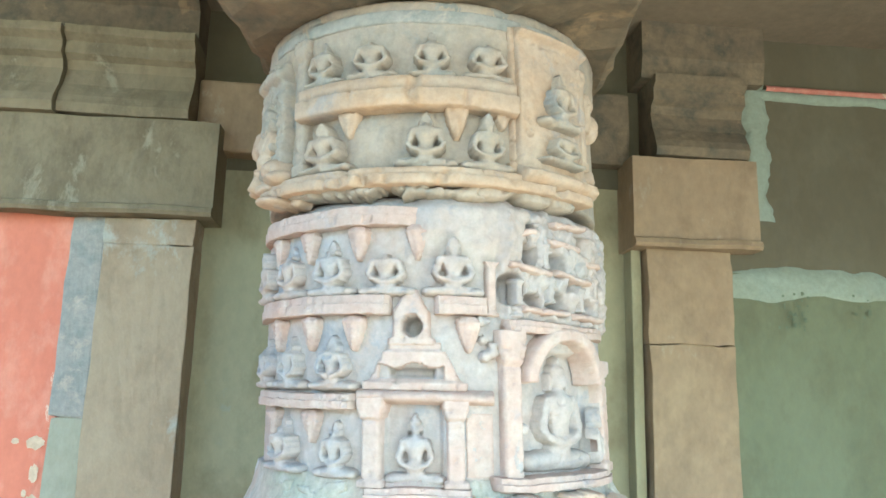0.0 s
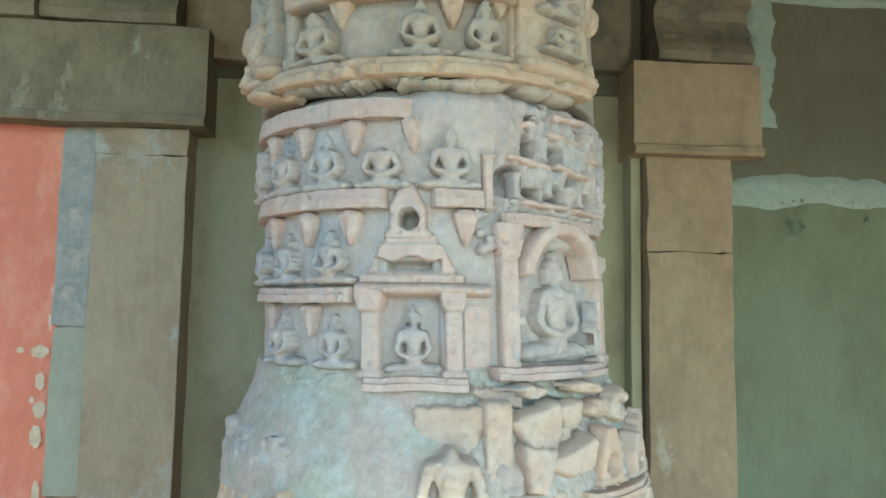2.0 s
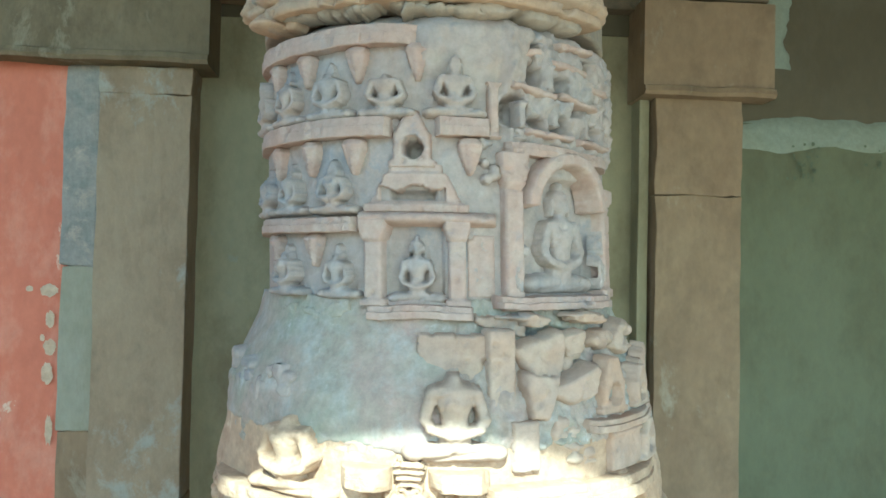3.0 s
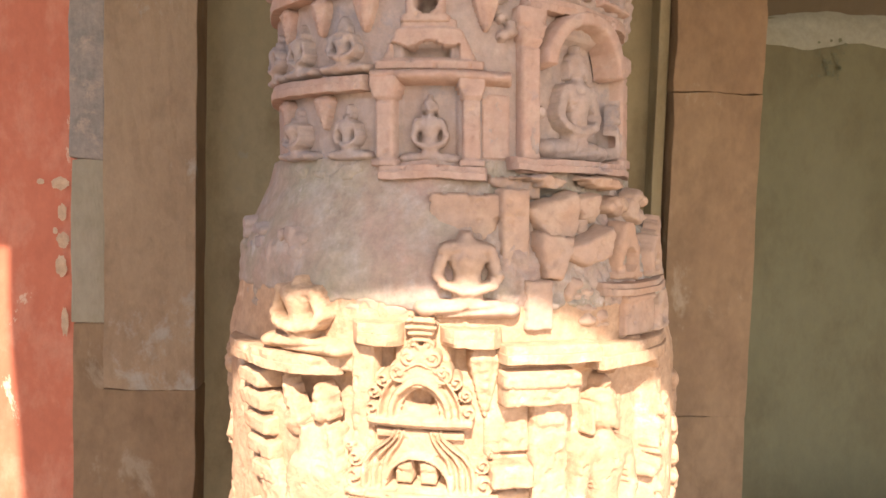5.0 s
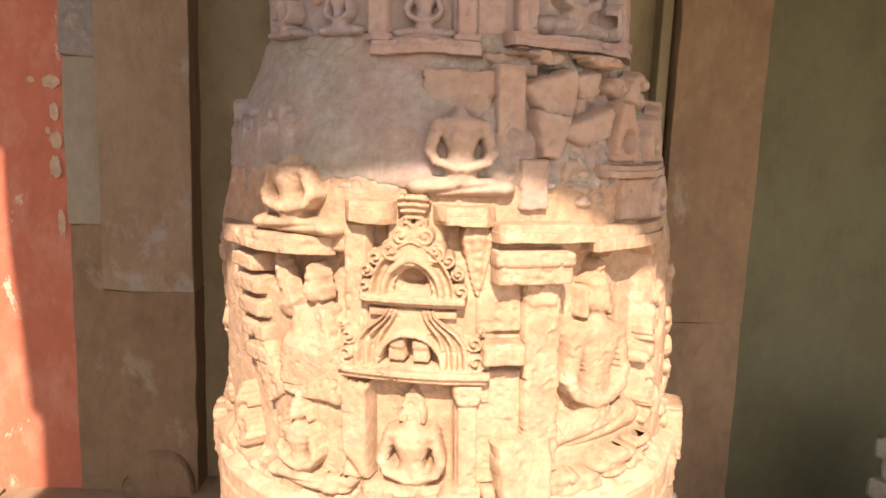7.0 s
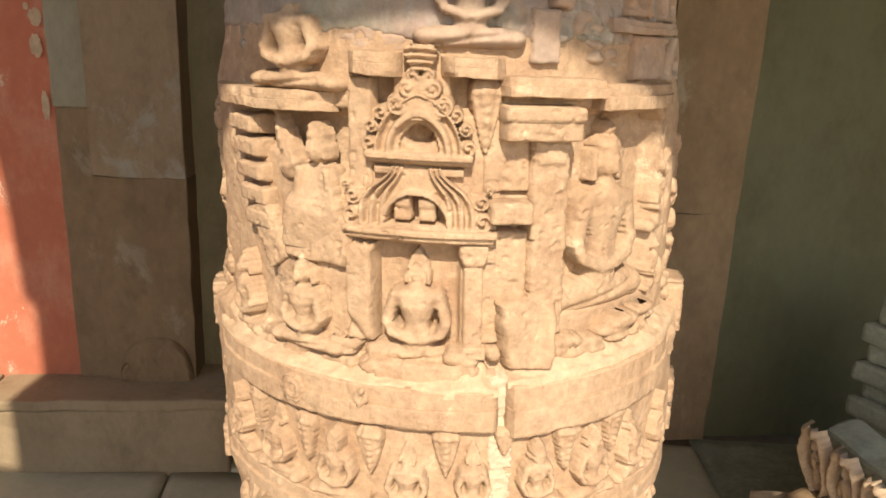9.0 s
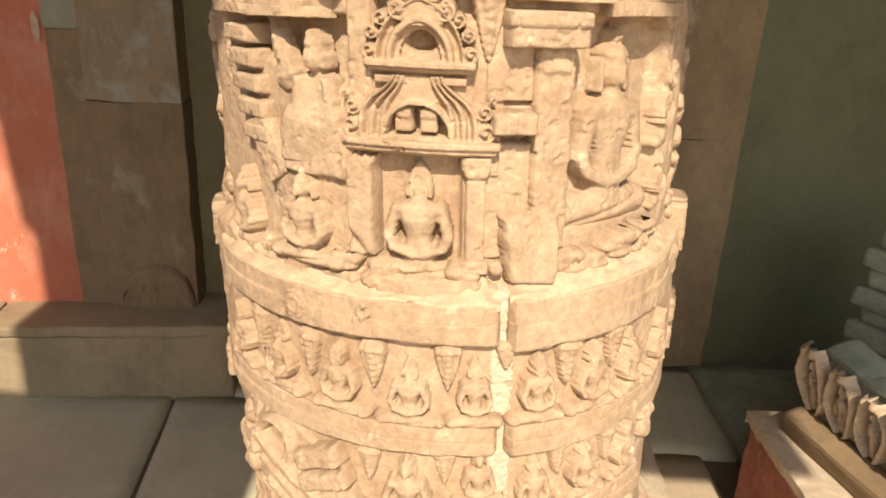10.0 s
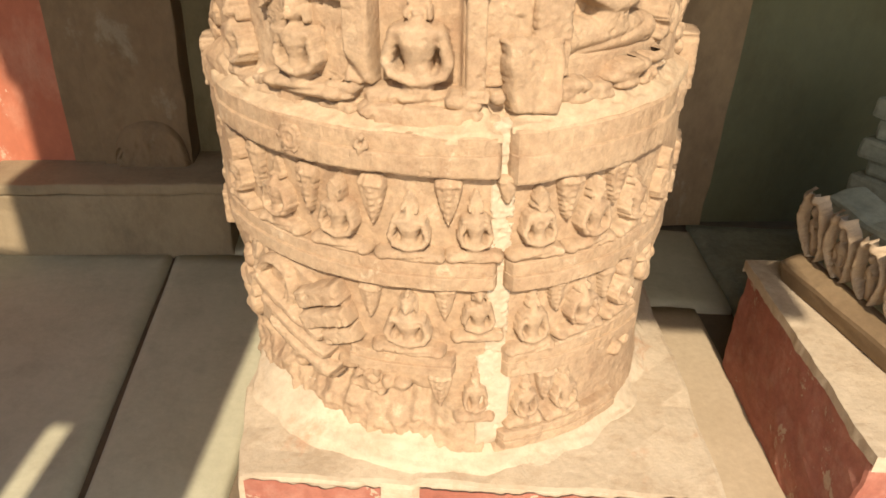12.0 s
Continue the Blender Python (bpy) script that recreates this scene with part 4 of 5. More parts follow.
for th, z, w, s in ((-19, 0.885, 0.14, 88), (-38, 0.872, 0.16, 89), (7, 0.885, 0.11, 90), (30, 0.905, 0.15, 91), (48, 0.92, 0.20, 92)):
    relief("broken_carving", th, z, w, 0.055, R_MID + 0.024, rubble(0.25, s, 8), BUFF)

# lower drum
band("ledge", -84, 12.2, 0.806, 0.878, 0.485, 0.038, BUFF, "thick curved ledge with carved roundels", 16, 0.25)
band("ledge", 13.0, 84, 0.806, 0.900, 0.485, 0.038, BUFF, "thick curved ledge", 17, 0.25, slope=0.0004)
band("ledge", -62, 12.3, 0.588, 0.642, 0.485, 0.043, BUFF, "", 18, 0.3)
band("ledge", 13.2, 72, 0.584, 0.642, 0.485, 0.042, BUFF, "", 19, 0.35)
band("ledge", -21, 4.0, 0.388, 0.430, 0.485, 0.042, BUFF, "", 20, 0.4)
band("ledge", 13.5, 56, 0.376, 0.436, 0.485, 0.038, BUFF, "", 21, 0.4)
band("ledge", 13.5, 50, 0.185, 0.225, 0.49, 0.036, BUFF, "", 22, 0.4)
for th, w, h in ((-52, 0.11, 0.15), (-36.6, 0.125, 0.155), (-20.8, 0.128, 0.155), (-6.0, 0.135, 0.142), (7.0, 0.112, 0.150), (20.0, 0.120, 0.154), (33.2, 0.128, 0.157), (46.5, 0.115, 0.15), (60, 0.11, 0.15)):
    figure(th, 0.637, w, h, R_LOW, BUFF, 2, slim=0.95)
for th, z, w, h in ((-44, 0.70, 0.046, 0.10), (-28.3, 0.694, 0.048, 0.10), (-13.5, 0.706, 0.054, 0.094), (1.6, 0.716, 0.053, 0.094), (13.3, 0.752, 0.04, 0.055), (27, 0.706, 0.054, 0.10), (39.8, 0.715, 0.052, 0.10)):
    pendant(th, z, w, h, R_LOW + 0.008, BUFF)
for th, w, h, z in ((-6.7, 0.150, 0.146, 0.428), (8.2, 0.106, 0.134, 0.462), (20.4, 0.112, 0.162, 0.42), (33.1, 0.125, 0.150, 0.44), (47, 0.11, 0.14, 0.44)):
    figure(th, z, w, h, R_LOW, BUFF, 1 if th < 10 else 2)
for th, z in ((-15.1, 0.500), (1.1, 0.512), (26.3, 0.510), (40.5, 0.50)):
    pendant(th, z, 0.046, 0.082, R_LOW + 0.008, BUFF)
for th, w, z in ((8.2, 0.088, 0.255), (20.3, 0.092, 0.228), (31, 0.10, 0.224)):
    figure(th, z, w, 0.15, R_LOW, BUFF, 2)
for th, z in ((0.2, 0.300), (25.5, 0.286)):
    pendant(th, z, 0.054, 0.092, R_LOW + 0.006, BUFF)
relief("roundel", -30.1, 0.812, 0.05, 0.056, 0.520, lambda u, y, a: np.where(np.hypot(u, (y - a / 2) / (a / 2)) < 1, 0.22 + 0.10 * np.cos(np.hypot(u, (y - a / 2) / (a / 2)) * 12), -0.05), BUFF)
relief("roundel", -14.7, 0.838, 0.042, 0.034, 0.520, rubble(0.45, 95, 7), BUFF)
relief("broken_arch", -38, 0.43, 0.19, 0.145, R_LOW, slab_shape(0.16, (), 0.08, 0.06, 101), BUFF, tilt=-24)
for i, (dz, s) in enumerate(((0.455, 103), (0.41, 104), (0.365, 105))):
    relief("fallen_moulding", -36 + i * 1.2, dz, 0.20 - 0.01 * i, 0.030, R_LOW + 0.01, slab_shape(0.34, (), 0.03, 0.03, s), BUFF, tilt=-24)
relief("broken_arch", -38.5, 0.488, 0.125, 0.088, R_LOW + 0.016, arch_shape(0.55, 0.62, 2, 0.32, False, 0.1), BUFF, "small fallen arch", tilt=-26)
for th, z, w, h, s in ((-26.5, 0.505, 0.10, 0.042, 107), (-25.0, 0.462, 0.11, 0.040, 108), (-22.0, 0.428, 0.08, 0.036, 109)):
    relief("fallen_moulding", th, z, w, h, R_LOW + 0.006, slab_shape(0.75, (), 0.05, 0.06, s), BUFF, tilt=24)
relief("broken_carving", -23.5, 0.44, 0.07, 0.10, R_LOW + 0.01, rubble(0.6, 106, 8), BUFF)
for th, z, w, h, s in ((-54, 0.46, 0.10, 0.14, 111), (-57, 0.34, 0.10, 0.12, 112), (-32, 0.30, 0.12, 0.09, 113), (-18, 0.31, 0.08, 0.07, 114), (-48, 0.56, 0.10, 0.09, 115), (-62, 0.52, 0.10, 0.14, 116), (58, 0.52, 0.08, 0.08, 117), (62, 0.42, 0.09, 0.12, 118), (70, 0.70, 0.08, 0.10, 119), (72, 0.60, 0.07, 0.08, 120), (-70, 0.70, 0.10, 0.12, 121), (-74, 0.60, 0.10, 0.12, 122), (-66, 0.76, 0.08, 0.06, 123), (52, 0.30, 0.10, 0.10, 124), (-12, 0.30, 0.10, 0.06, 125)):
    relief("broken_carving", th, z, w, h, R_LOW + (0.006 if abs(th) > 56 else 0.002), rubble(0.42, s, 8), BUFF)
for th, z, h, s in ((79, 0.86, 0.12, 131), (77, 0.70, 0.06, 132), (78, 0.63, 0.06, 133), (-80, 0.82, 0.10, 134), (-78, 0.50, 0.08, 135)):
    relief("broken_carving", th, z, 0.09, h, R_LOW + 0.006, slab_shape(0.55, (), 0.12, 0.1, s), BUFF)
relief("mortar_fill", 12.7, 0.345, 0.044, 0.55, R_LOW - 0.006, slab_shape(0.42, (), 0.25, 0.22, 141), CEMENT, "pale mortar pressed into the long crack")

relief("mortar_fill", 12.6, 0.17, 0.085, 0.27, R_LOW - 0.002, chunk(0.22, 142), CEMENT, "pale mortar smeared over the broken foot")

def mortar_sweep(th0, th1, seed):
    """Lime mortar smeared from the thick ledge up against the carvings above it."""
    ths, ks = np.arange(th0, th1 + 0.01, 0.6), np.linspace(0, 1, 14)
    T, K = np.meshgrid(ths, ks)
    end = np.clip(np.minimum(T - th0, th1 - T) / 3, 0, 1)
    lip = 0.874 + 0.012 * (T > 13) + 0.0004 * np.clip(T, 0, 90)
    r = 0.517 + 0.005 * fractal(T * 0.15, 0 * T, seed) - (0.060 + 0.010 * fractal(T * 0.1, K * 2, seed + 1)) * K
    z = lip + end * (0.006 + (0.036 + 0.022 * fractal(T * 0.09, 0 * T, seed + 2)) * K ** 1.4 + 0.006 * fractal(T * 0.35, K * 6, seed + 3))
    r[0] -= 0.004
    z[0] = lip[0] - 0.01
    z[-1] -= 0.03
    return put("mortar_sweep", mesh_from_grid("mortar_sweep", round_to(T, z, r)), SMEAR, pillar, "pale lime mortar smeared along the ledge")
mortar_sweep(-82, 12.0, 420)
mortar_sweep(13.4, 82, 430)

# worn carvings that roughen both flanks of the middle drum
for th, z, h, s in ((-80, 0.95, 0.13, 161), (-76, 1.07, 0.10, 162), (-82, 1.16, 0.10, 163), (-77, 1.25, 0.07, 164), (-70, 0.93, 0.10, 165), (80, 1.00, 0.12, 166), (76, 1.12, 0.09, 167), (82, 1.20, 0.10, 168), (73, 0.93, 0.07, 169), (-88, 1.05, 0.16, 170), (86, 1.10, 0.12, 171)):
    relief("broken_carving", th, z, 0.10, h, R_MID + 0.022, rubble(0.45, s, 9), BUFF)

# ---- footing of the pillar ----
plinth = empty("pillar_plinth", 0.12, -0.1, 0.0, "low square stone plinth with faded red paint on its front", "plinth")
plinth_bm = box_bm(-0.405, 0.655, -0.385, 0.62, -0.02, 0.145, 0.012, cuts=14, rough=0.009, seed=2)
for v in plinth_bm.verts:
    v.co.x += 0.05 * max(0.0, -0.15 - v.co.y) / 0.235 * (v.co.x < 0)      # its short side runs askew
part("body", plinth_bm, CEMENT, plinth)

def paint_sheet(name, x0, x1, z0, z1, y, mat, parent, seed, label=""):
    """A thin coat of paint on an upright face, ragged along its top."""
    xs, n = np.linspace(x0, x1, 120), 12
    X = np.ones((n, 1)) * xs
    top = z1 + 0.022 * fractal(X * 9, 0 * X, seed) + 0.01 * fractal(X * 40, 0 * X, seed + 1)
    Z = z0 + (top - z0) * np.linspace(0, 1, n)[:, None]
    return put(name, mesh_from_grid(name, np.stack([X, np.full_like(X, y) + 0.003 * fractal(X * 12, Z * 12, seed), Z], -1)), mat, parent, label)

paint_sheet("paint_coat", -0.34, -0.06, -0.02, 0.138, -0.397, RED_OLD, plinth, 5, "worn red paint")
paint_sheet("paint_coat", 0.02, 0.65, -0.02, 0.150, -0.397, RED_OLD, plinth, 8, "pale worn red paint")

def collar():
    """Mortar swept up round the foot of the shaft."""
    ths = np.arange(-180, 180.1, 1.2)
    ks = np.linspace(0, 1, 22)
    T, K = np.meshgrid(ths, ks)
    top = 0.205 + 0.025 * fractal(T * 0.06, 0 * T, 300) + 0.015 * np.clip((2 - T) / 20, 0, 1) * np.clip((T + 75) / 20, 0, 1) * (1 + 0.6 * fractal(T * 0.15, 0 * T, 307))
    r = 0.465 + (0.095 + 0.025 * fractal(T * 0.05, 0 * T, 304)) * K + 0.010 * fractal(T * 0.12, K * 5, 301) * K
    z = top + (0.138 - top) * K ** 0.6 + 0.009 * fractal(T * 0.10, K * 4, 302) * np.sin(np.pi * K) + 0.002 * fractal(T * 0.6, K * 14, 305)
    pts = round_to(T, z, r)
    pts[..., 1] = np.maximum(pts[..., 1], -0.386 - 0.012 * np.abs(fractal(T * 0.2, K * 4, 303)))
    pts[..., 0] = np.clip(pts[..., 0], -0.392 + 0.006 * fractal(T * 0.2, K * 4, 306), 0.645)
    pts[:, -1] = pts[:, 0]
    return put("mortar_collar", mesh_from_grid("mortar_collar", pts), CEMENT, plinth, "rough mortar swept up round the pillar's foot")
collar()

# ---- ground, floor and steps ----
def sheet(name, x0, x1, y0, y1, z, mat, label, cat, n=60, amp=0.01):
    X, Y = np.meshgrid(np.linspace(x0, x1, n), np.linspace(y0, y1, n))
    ob = put(name, mesh_from_grid(name, np.stack([X, Y, z + amp * fractal(X * 2, Y * 2, 400)], -1)), mat)
    return tagged(ob, label, cat, kind="structure")

sheet("ground", -400, 400, -400, 400, -0.52, COURT, "sunlit stone-paved temple court", "ground", 12, 0.0)
floor = sheet("floor", -3.2, 3.2, -0.44, 1.6, -0.035, EARTH, "earth bed under the veranda's paving stones", "floor", 60, 0.004)
def paving(x0a, x0b, x1a, x1b, y0, y1, mat, seed, drop=0.0, label=""):
    """A paving stone with slanted sides: left edge from x0a (front) to x0b (back), right edge from x1a to x1b."""
    n = 14
    U, V = np.meshgrid(np.linspace(0, 1, n * 2), np.linspace(0, 1, n))
    e = 0.006 * fractal(V * 6, U * 2, seed)
    X = (x0a + (x0b - x0a) * V) * (1 - U) + (x1a + (x1b - x1a) * V) * U + e
    Y = y0 + (y1 - y0) * V + 0.006 * fractal(U * 7, V * 2, seed + 1)
    edge = np.minimum(np.minimum(U, 1 - U) * abs(x1a - x0a), np.minimum(V, 1 - V) * (y1 - y0))
    Z = -0.004 - drop + 0.003 * fractal(X * 5, Y * 5, seed + 2) - 0.012 * np.clip(1 - edge / 0.012, 0, 1) ** 2
    top = np.stack([X, Y, Z], -1)
    low = top.copy()
    low[..., 2] = -0.06
    pts = np.concatenate([low[:1], top, low[-1:]])
    lo = pts[:, :1].copy(); lo[..., 2] = -0.06
    hi = pts[:, -1:].copy(); hi[..., 2] = -0.06
    return put("paving_stone", mesh_from_grid("paving_stone", np.concatenate([lo, pts, hi], 1)), mat, floor, label)
paving(-1.75, -1.75, -0.737, -0.916, -0.44, 0.752, PAVING, 1)
paving(-0.713, -0.896, -0.42, -0.42, -0.44, 0.752, PAVING, 4)
paving(-1.75, -1.75, -0.922, -0.96, 0.757, 0.95, PAVING, 3)
paving(-0.902, -0.95, 0.20, 0.20, 0.757, 0.98, PAVING, 6)
paving(-0.415, -0.415, 0.20, 0.20, 0.56, 0.752, PAVING, 5)
paving(0.20, 0.20, 1.00, 1.00, 0.56, 1.10, PAVING, 7)
paving(0.66, 0.66, 0.912, 0.872, -0.44, 0.556, PAVING_PALE, 8)
paving(-3.2, -3.2, -1.756, -1.756, -0.44, 0.70, PAVING, 11)
paving(1.005, 1.005, 1.75, 1.75, 0.30, 1.16, SLATE, 12, 0.0, "dark grey-green paving stone")
paving(1.756, 1.756, 2.6, 2.6, 0.30, 1.2, PAVING, 13)
part("veranda_edge", box_bm(-3.2, -0.41, -0.47, -0.43, -0.55, -0.01, 0.01), RED_OLD, floor)
part("veranda_edge", box_bm(0.66, 3.2, -0.47, -0.43, -0.55, -0.01, 0.01), RED_OLD, floor)
part("veranda_edge", box_bm(-0.41, 0.66, -0.384, -0.36, -0.55, -0.022, 0.0), RED_OLD, floor)

# ---- back wall, in its own slightly turned frame: u along it, v into it, 0 at the piers' faces ----
TURN = Matrix.Translation((0, 0.997, 0)) @ Matrix.Rotation(radians(7.0), 4, "Z")
def turned(bm):
    bmesh.ops.transform(bm, matrix=TURN, verts=bm.verts)
    return bm

def structure(name, bm, mat, label, cat):
    ob = part(name, bm, mat, None, "")
    return tagged(ob, label, cat, kind="structure")

structure("wall_back", turned(box_bm(-1.32, 1.12, 0.12, 0.36, 0.0, 2.64, 0, cuts=6, rough=0.006)), OLIVE, "stained olive limewashed back wall behind the pillar", "wall")
# the roof's shade is put into this upper wall's dark colour
structure("wall_back_upper", turned(box_bm(-1.32, 1.12, 0.115, 0.36, 2.62, 3.4, 0, cuts=6, rough=0.008, seed=9)), STAIN_SHADE, "upper back wall, coloured dark for the shade under the roof", "wall")
structure("wall_left", turned(box_bm(-3.3, -1.25, 0.035, 0.30, 0.25, 2.45, 0, cuts=10, rough=0.005, seed=3)), RED, "flaking red-painted plaster wall panel", "wall")
structure("wall_right", turned(box_bm(1.03, 3.4, 0.03, 0.30, 0.0, 2.30, 0, cuts=6, rough=0.004, seed=4)), GREEN, "pale green limewashed wall with mould spots", "wall")
wall_up = structure("wall_right_upper", turned(box_bm(1.03, 3.4, 0.036, 0.30, 2.28, 3.4, 0, cuts=6, rough=0.003, seed=5)), STAIN_SHADE, "brown soot-stained upper wall", "wall")

def plaster_edge(name, u0, u1, z0, z1, across, mat, parent, seed, depth=0.02):
    """A ragged band of newer plaster on the wall; across runs it upright."""
    n, m = 90, 10
    S, K = np.meshgrid(np.linspace(0, 1, n), np.linspace(-1, 1, m))
    rag = 1 + 0.55 * fractal(S * 9, np.sign(K) * 3, seed)
    if across:
        W, Z = (u0 + u1) / 2 + K * (u1 - u0) / 2 * rag + 0.02 * fractal(S * 5, 0 * S, seed + 3), z0 + (z1 - z0) * S
    else:
        W, Z = u0 + (u1 - u0) * S, (z0 + z1) / 2 + K * (z1 - z0) / 2 * rag
    V = depth + 0.016 * np.abs(K) ** 3
    pts = np.stack([W, V, Z], -1)
    flat = np.array(TURN)
    pts = pts @ flat[:3, :3].T + flat[:3, 3]
    return put(name, mesh_from_grid(name, pts), mat, parent)
plaster_edge("plaster_patch", 1.06, 2.6, 2.20, 2.315, False, PALE_EDGE, wall_up, 500)
plaster_edge("plaster_patch", 1.14, 1.24, 2.50, 3.05, True, PALE_EDGE, wall_up, 505)
plaster_edge("plaster_patch", 1.20, 2.6, 2.985, 3.03, False, PALE_EDGE, wall_up, 510)
plaster_edge("paint_line", 1.24, 2.6, 3.02, 3.045, False, RED_OLD, wall_up, 515, 0.015)

def mould(u, z, reach, count, seed):
    """A cluster of small dark spots lying on the right wall."""
    rng = np.random.default_rng(seed)
    bm = bmesh.new()
    for _ in range(count):
        du, dz = rng.normal(0, reach / 2), rng.normal(0, reach / 2)
        r = rng.uniform(0.002, 0.008)
        ring = [bm.verts.new((u + du + r * rng.uniform(0.6, 1.3) * math.cos(k * 1.047), 0.018, z + dz + r * rng.uniform(0.6, 1.3) * math.sin(k * 1.047))) for k in range(6)]
        bm.faces.new(ring)
    ob = part("mould_spots", turned(bm), MOULD, bpy.data.objects["wall_right"], "dark green mould spots")
    ob["kind"] = "stuff"
MOULD = material("green_mould", [(0.085, 0.095, 0.055), (0.105, 0.112, 0.066)], 20, 60)
mould(1.30, 2.15, 0.075, 45, 1)
mould(1.56, 2.17, 0.07, 16, 2)

def pier(name, u0, u1, z0, z1, v0, v1, mat, label, seed, joints=()):
    e = empty(name, *(TURN @ Vector(((u0 + u1) / 2, v0, z0))), label, "pilaster")
    tops = [z0, *joints, z1]
    for k, (a, b) in enumerate(zip(tops[:-1], tops[1:])):
        off = 0.002 * (k % 2)
        part("shaft_block", turned(box_bm(u0 + off, u1 - off, v0 + off, v1, a + 0.0008, b, 0.004, cuts=9, rough=0.006, seed=seed + 3 * k)), PIER if k == 0 else mat, e)
    return e
left_pier = pier("wall_pilaster", -1.155, -0.855, 0.262, 2.40, 0.0, 0.2, PIER_PALE, "broad plain sandstone wall pilaster with remains of limewash", 11, (0.98, 2.31))
part("side_strip", turned(box_bm(-1.262, -1.152, 0.020, 0.2, 1.20, 1.735, 0.006, cuts=8, rough=0.005, seed=12)), LIMED, left_pier, "narrow side strip with pale green limewash")
part("side_strip", turned(box_bm(-1.260, -1.153, 0.022, 0.2, 0.262, 1.199, 0.006, cuts=8, rough=0.005, seed=16)), PIER, left_pier)
part("side_strip", turned(box_bm(-1.266, -1.150, 0.016, 0.2, 1.737, 2.40, 0.008, cuts=8, rough=0.007, seed=15)), DULL_GREY, left_pier, "narrow bare grey side strip with a broken lower end")

def foot_stone(u0, u1, z0, z1, out):
    """A worn half-round carving at the pilaster's foot."""
    S, K = np.meshgrid(np.linspace(-1, 1, 60), np.linspace(0, 1, 36))
    edge = np.sqrt(np.clip(1 - np.abs(S) ** 2.6, 0, 1))
    W = (u0 + u1) / 2 + S * (u1 - u0) / 2 + 0.004 * fractal(S * 3, K * 3, 640)
    Z = z0 + (z1 - z0) * K * edge
    near = np.clip(np.minimum(1 - np.abs(S), (1 - K)) * 7, 0, 1) ** 0.5
    V = -out * near * (1 - 0.8 * np.clip(fractal(S * 2.5, K * 2.5, 641), 0, 1)) + 0.010 + 0.004 * fractal(S * 9, K * 6, 642)
    flat = np.array(TURN)
    pts = np.stack([W, V, Z], -1) @ flat[:3, :3].T + flat[:3, 3]
    return put("foot_carving", mesh_from_grid("foot_carving", pts), PIER, left_pier, "worn half-round carving at the foot")
foot_stone(-1.115, -0.862, 0.262, 0.425, 0.035)

def bare_patch(u, z, w, h, seed):
    """A flake of lost paint: an uneven thin spot of pale plaster."""
    rng = np.random.default_rng(seed)
    bm = bmesh.new()
    n = 22
    rim = [bm.verts.new((u + w * (0.8 + 0.35 * rng.random()) * math.cos(6.283 * k / n), 0.0275, z + h * (0.8 + 0.35 * rng.random()) * math.sin(6.283 * k / n))) for k in range(n)]
    bm.faces.new(rim)
    return part("bare_patch", turned(bm), SMEAR, bpy.data.objects["wall_left"], "pale flake where the red paint is lost")
for i, (u, z, w, h) in enumerate(((-1.300, 1.655, 0.030, 0.022), (-1.292, 1.560, 0.014, 0.030), (-1.290, 1.470, 0.020, 0.026), (-1.296, 1.385, 0.018, 0.036), (-1.315, 1.500, 0.008, 0.012), (-1.285, 1.20, 0.012, 0.05), (-1.36, 1.66, 0.012, 0.010))):
    bare_patch(u, z, w, h, 650 + i)
right_pier = pier("wall_pilaster", 0.735, 1.052, 0.0, 2.375, 0.0, 0.2, PIER, "plain brown sandstone wall pilaster", 13, (0.90, 2.03))
part("side_strip", turned(box_bm(0.69, 0.728, 0.045, 0.2, 0.0, 2.40, 0.006, cuts=6, rough=0.003, seed=14)), OLIVE, right_pier)

def moulded(name, u0, u1, profile, mat, parent, seed, label=""):
    """A length of cornice: the profile is (out from the wall, height) from below to the top."""
    us = np.linspace(u0, u1, max(6, int((u1 - u0) / 0.02)))
    pr = []
    for (a, b), (c, d) in zip(profile[:-1], profile[1:]):
        for k in np.linspace(0, 1, 5)[:-1]:
            pr.append((a + (c - a) * k, b + (d - b) * k))
    pr.append(profile[-1])
    U = np.ones((len(pr), 1)) * us
    O = np.array([p[0] for p in pr])[:, None] * np.ones_like(U)
    Z = np.array([p[1] for p in pr])[:, None] * np.ones_like(U)
    O = O - 0.010 * np.clip(fractal(U * 12, Z * 14, seed), 0, 1) - 0.03 * np.clip(fractal(U * 5, Z * 7, seed + 5) - 0.5, 0, 1)
    Z = Z + 0.007 * fractal(U * 6, O * 9, seed + 1)
    first, last = U[:, :1], U[:, -1:]
    U2 = np.concatenate([first, U, last], 1)
    O2 = np.concatenate([np.full_like(first, -0.2), O, np.full_like(first, -0.2)], 1)
    Z2 = np.concatenate([Z[:, :1], Z, Z[:, -1:]], 1)
    pts = np.stack([U2, -O2, Z2], -1)
    flat = np.array(TURN)
    pts = pts @ flat[:3, :3].T + flat[:3, 3]
    return put(name, mesh_from_grid(name, pts, smooth=False), mat, parent, label)

BLOCK = [(-0.2, 0), (0.055, 0), (0.065, 0.012), (0.06, 0.03), (0.045, 0.035), (0.045, 0.335), (-0.2, 0.335)]
CYMA = [(-0.2, 0), (0.055, 0), (0.065, 0.03), (0.055, 0.06), (0.025, 0.11), (0.01, 0.17), (0.02, 0.20), (0.045, 0.215), (0.045, 0.26), (0.07, 0.28), (0.07, 0.31), (-0.2, 0.31)]
def lifted(profile, z, out=0.0):
    return [(a + (out if a > -0.1 else 0), z + b) for a, b in profile]
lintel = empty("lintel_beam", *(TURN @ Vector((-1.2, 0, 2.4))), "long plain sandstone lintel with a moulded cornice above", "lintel")
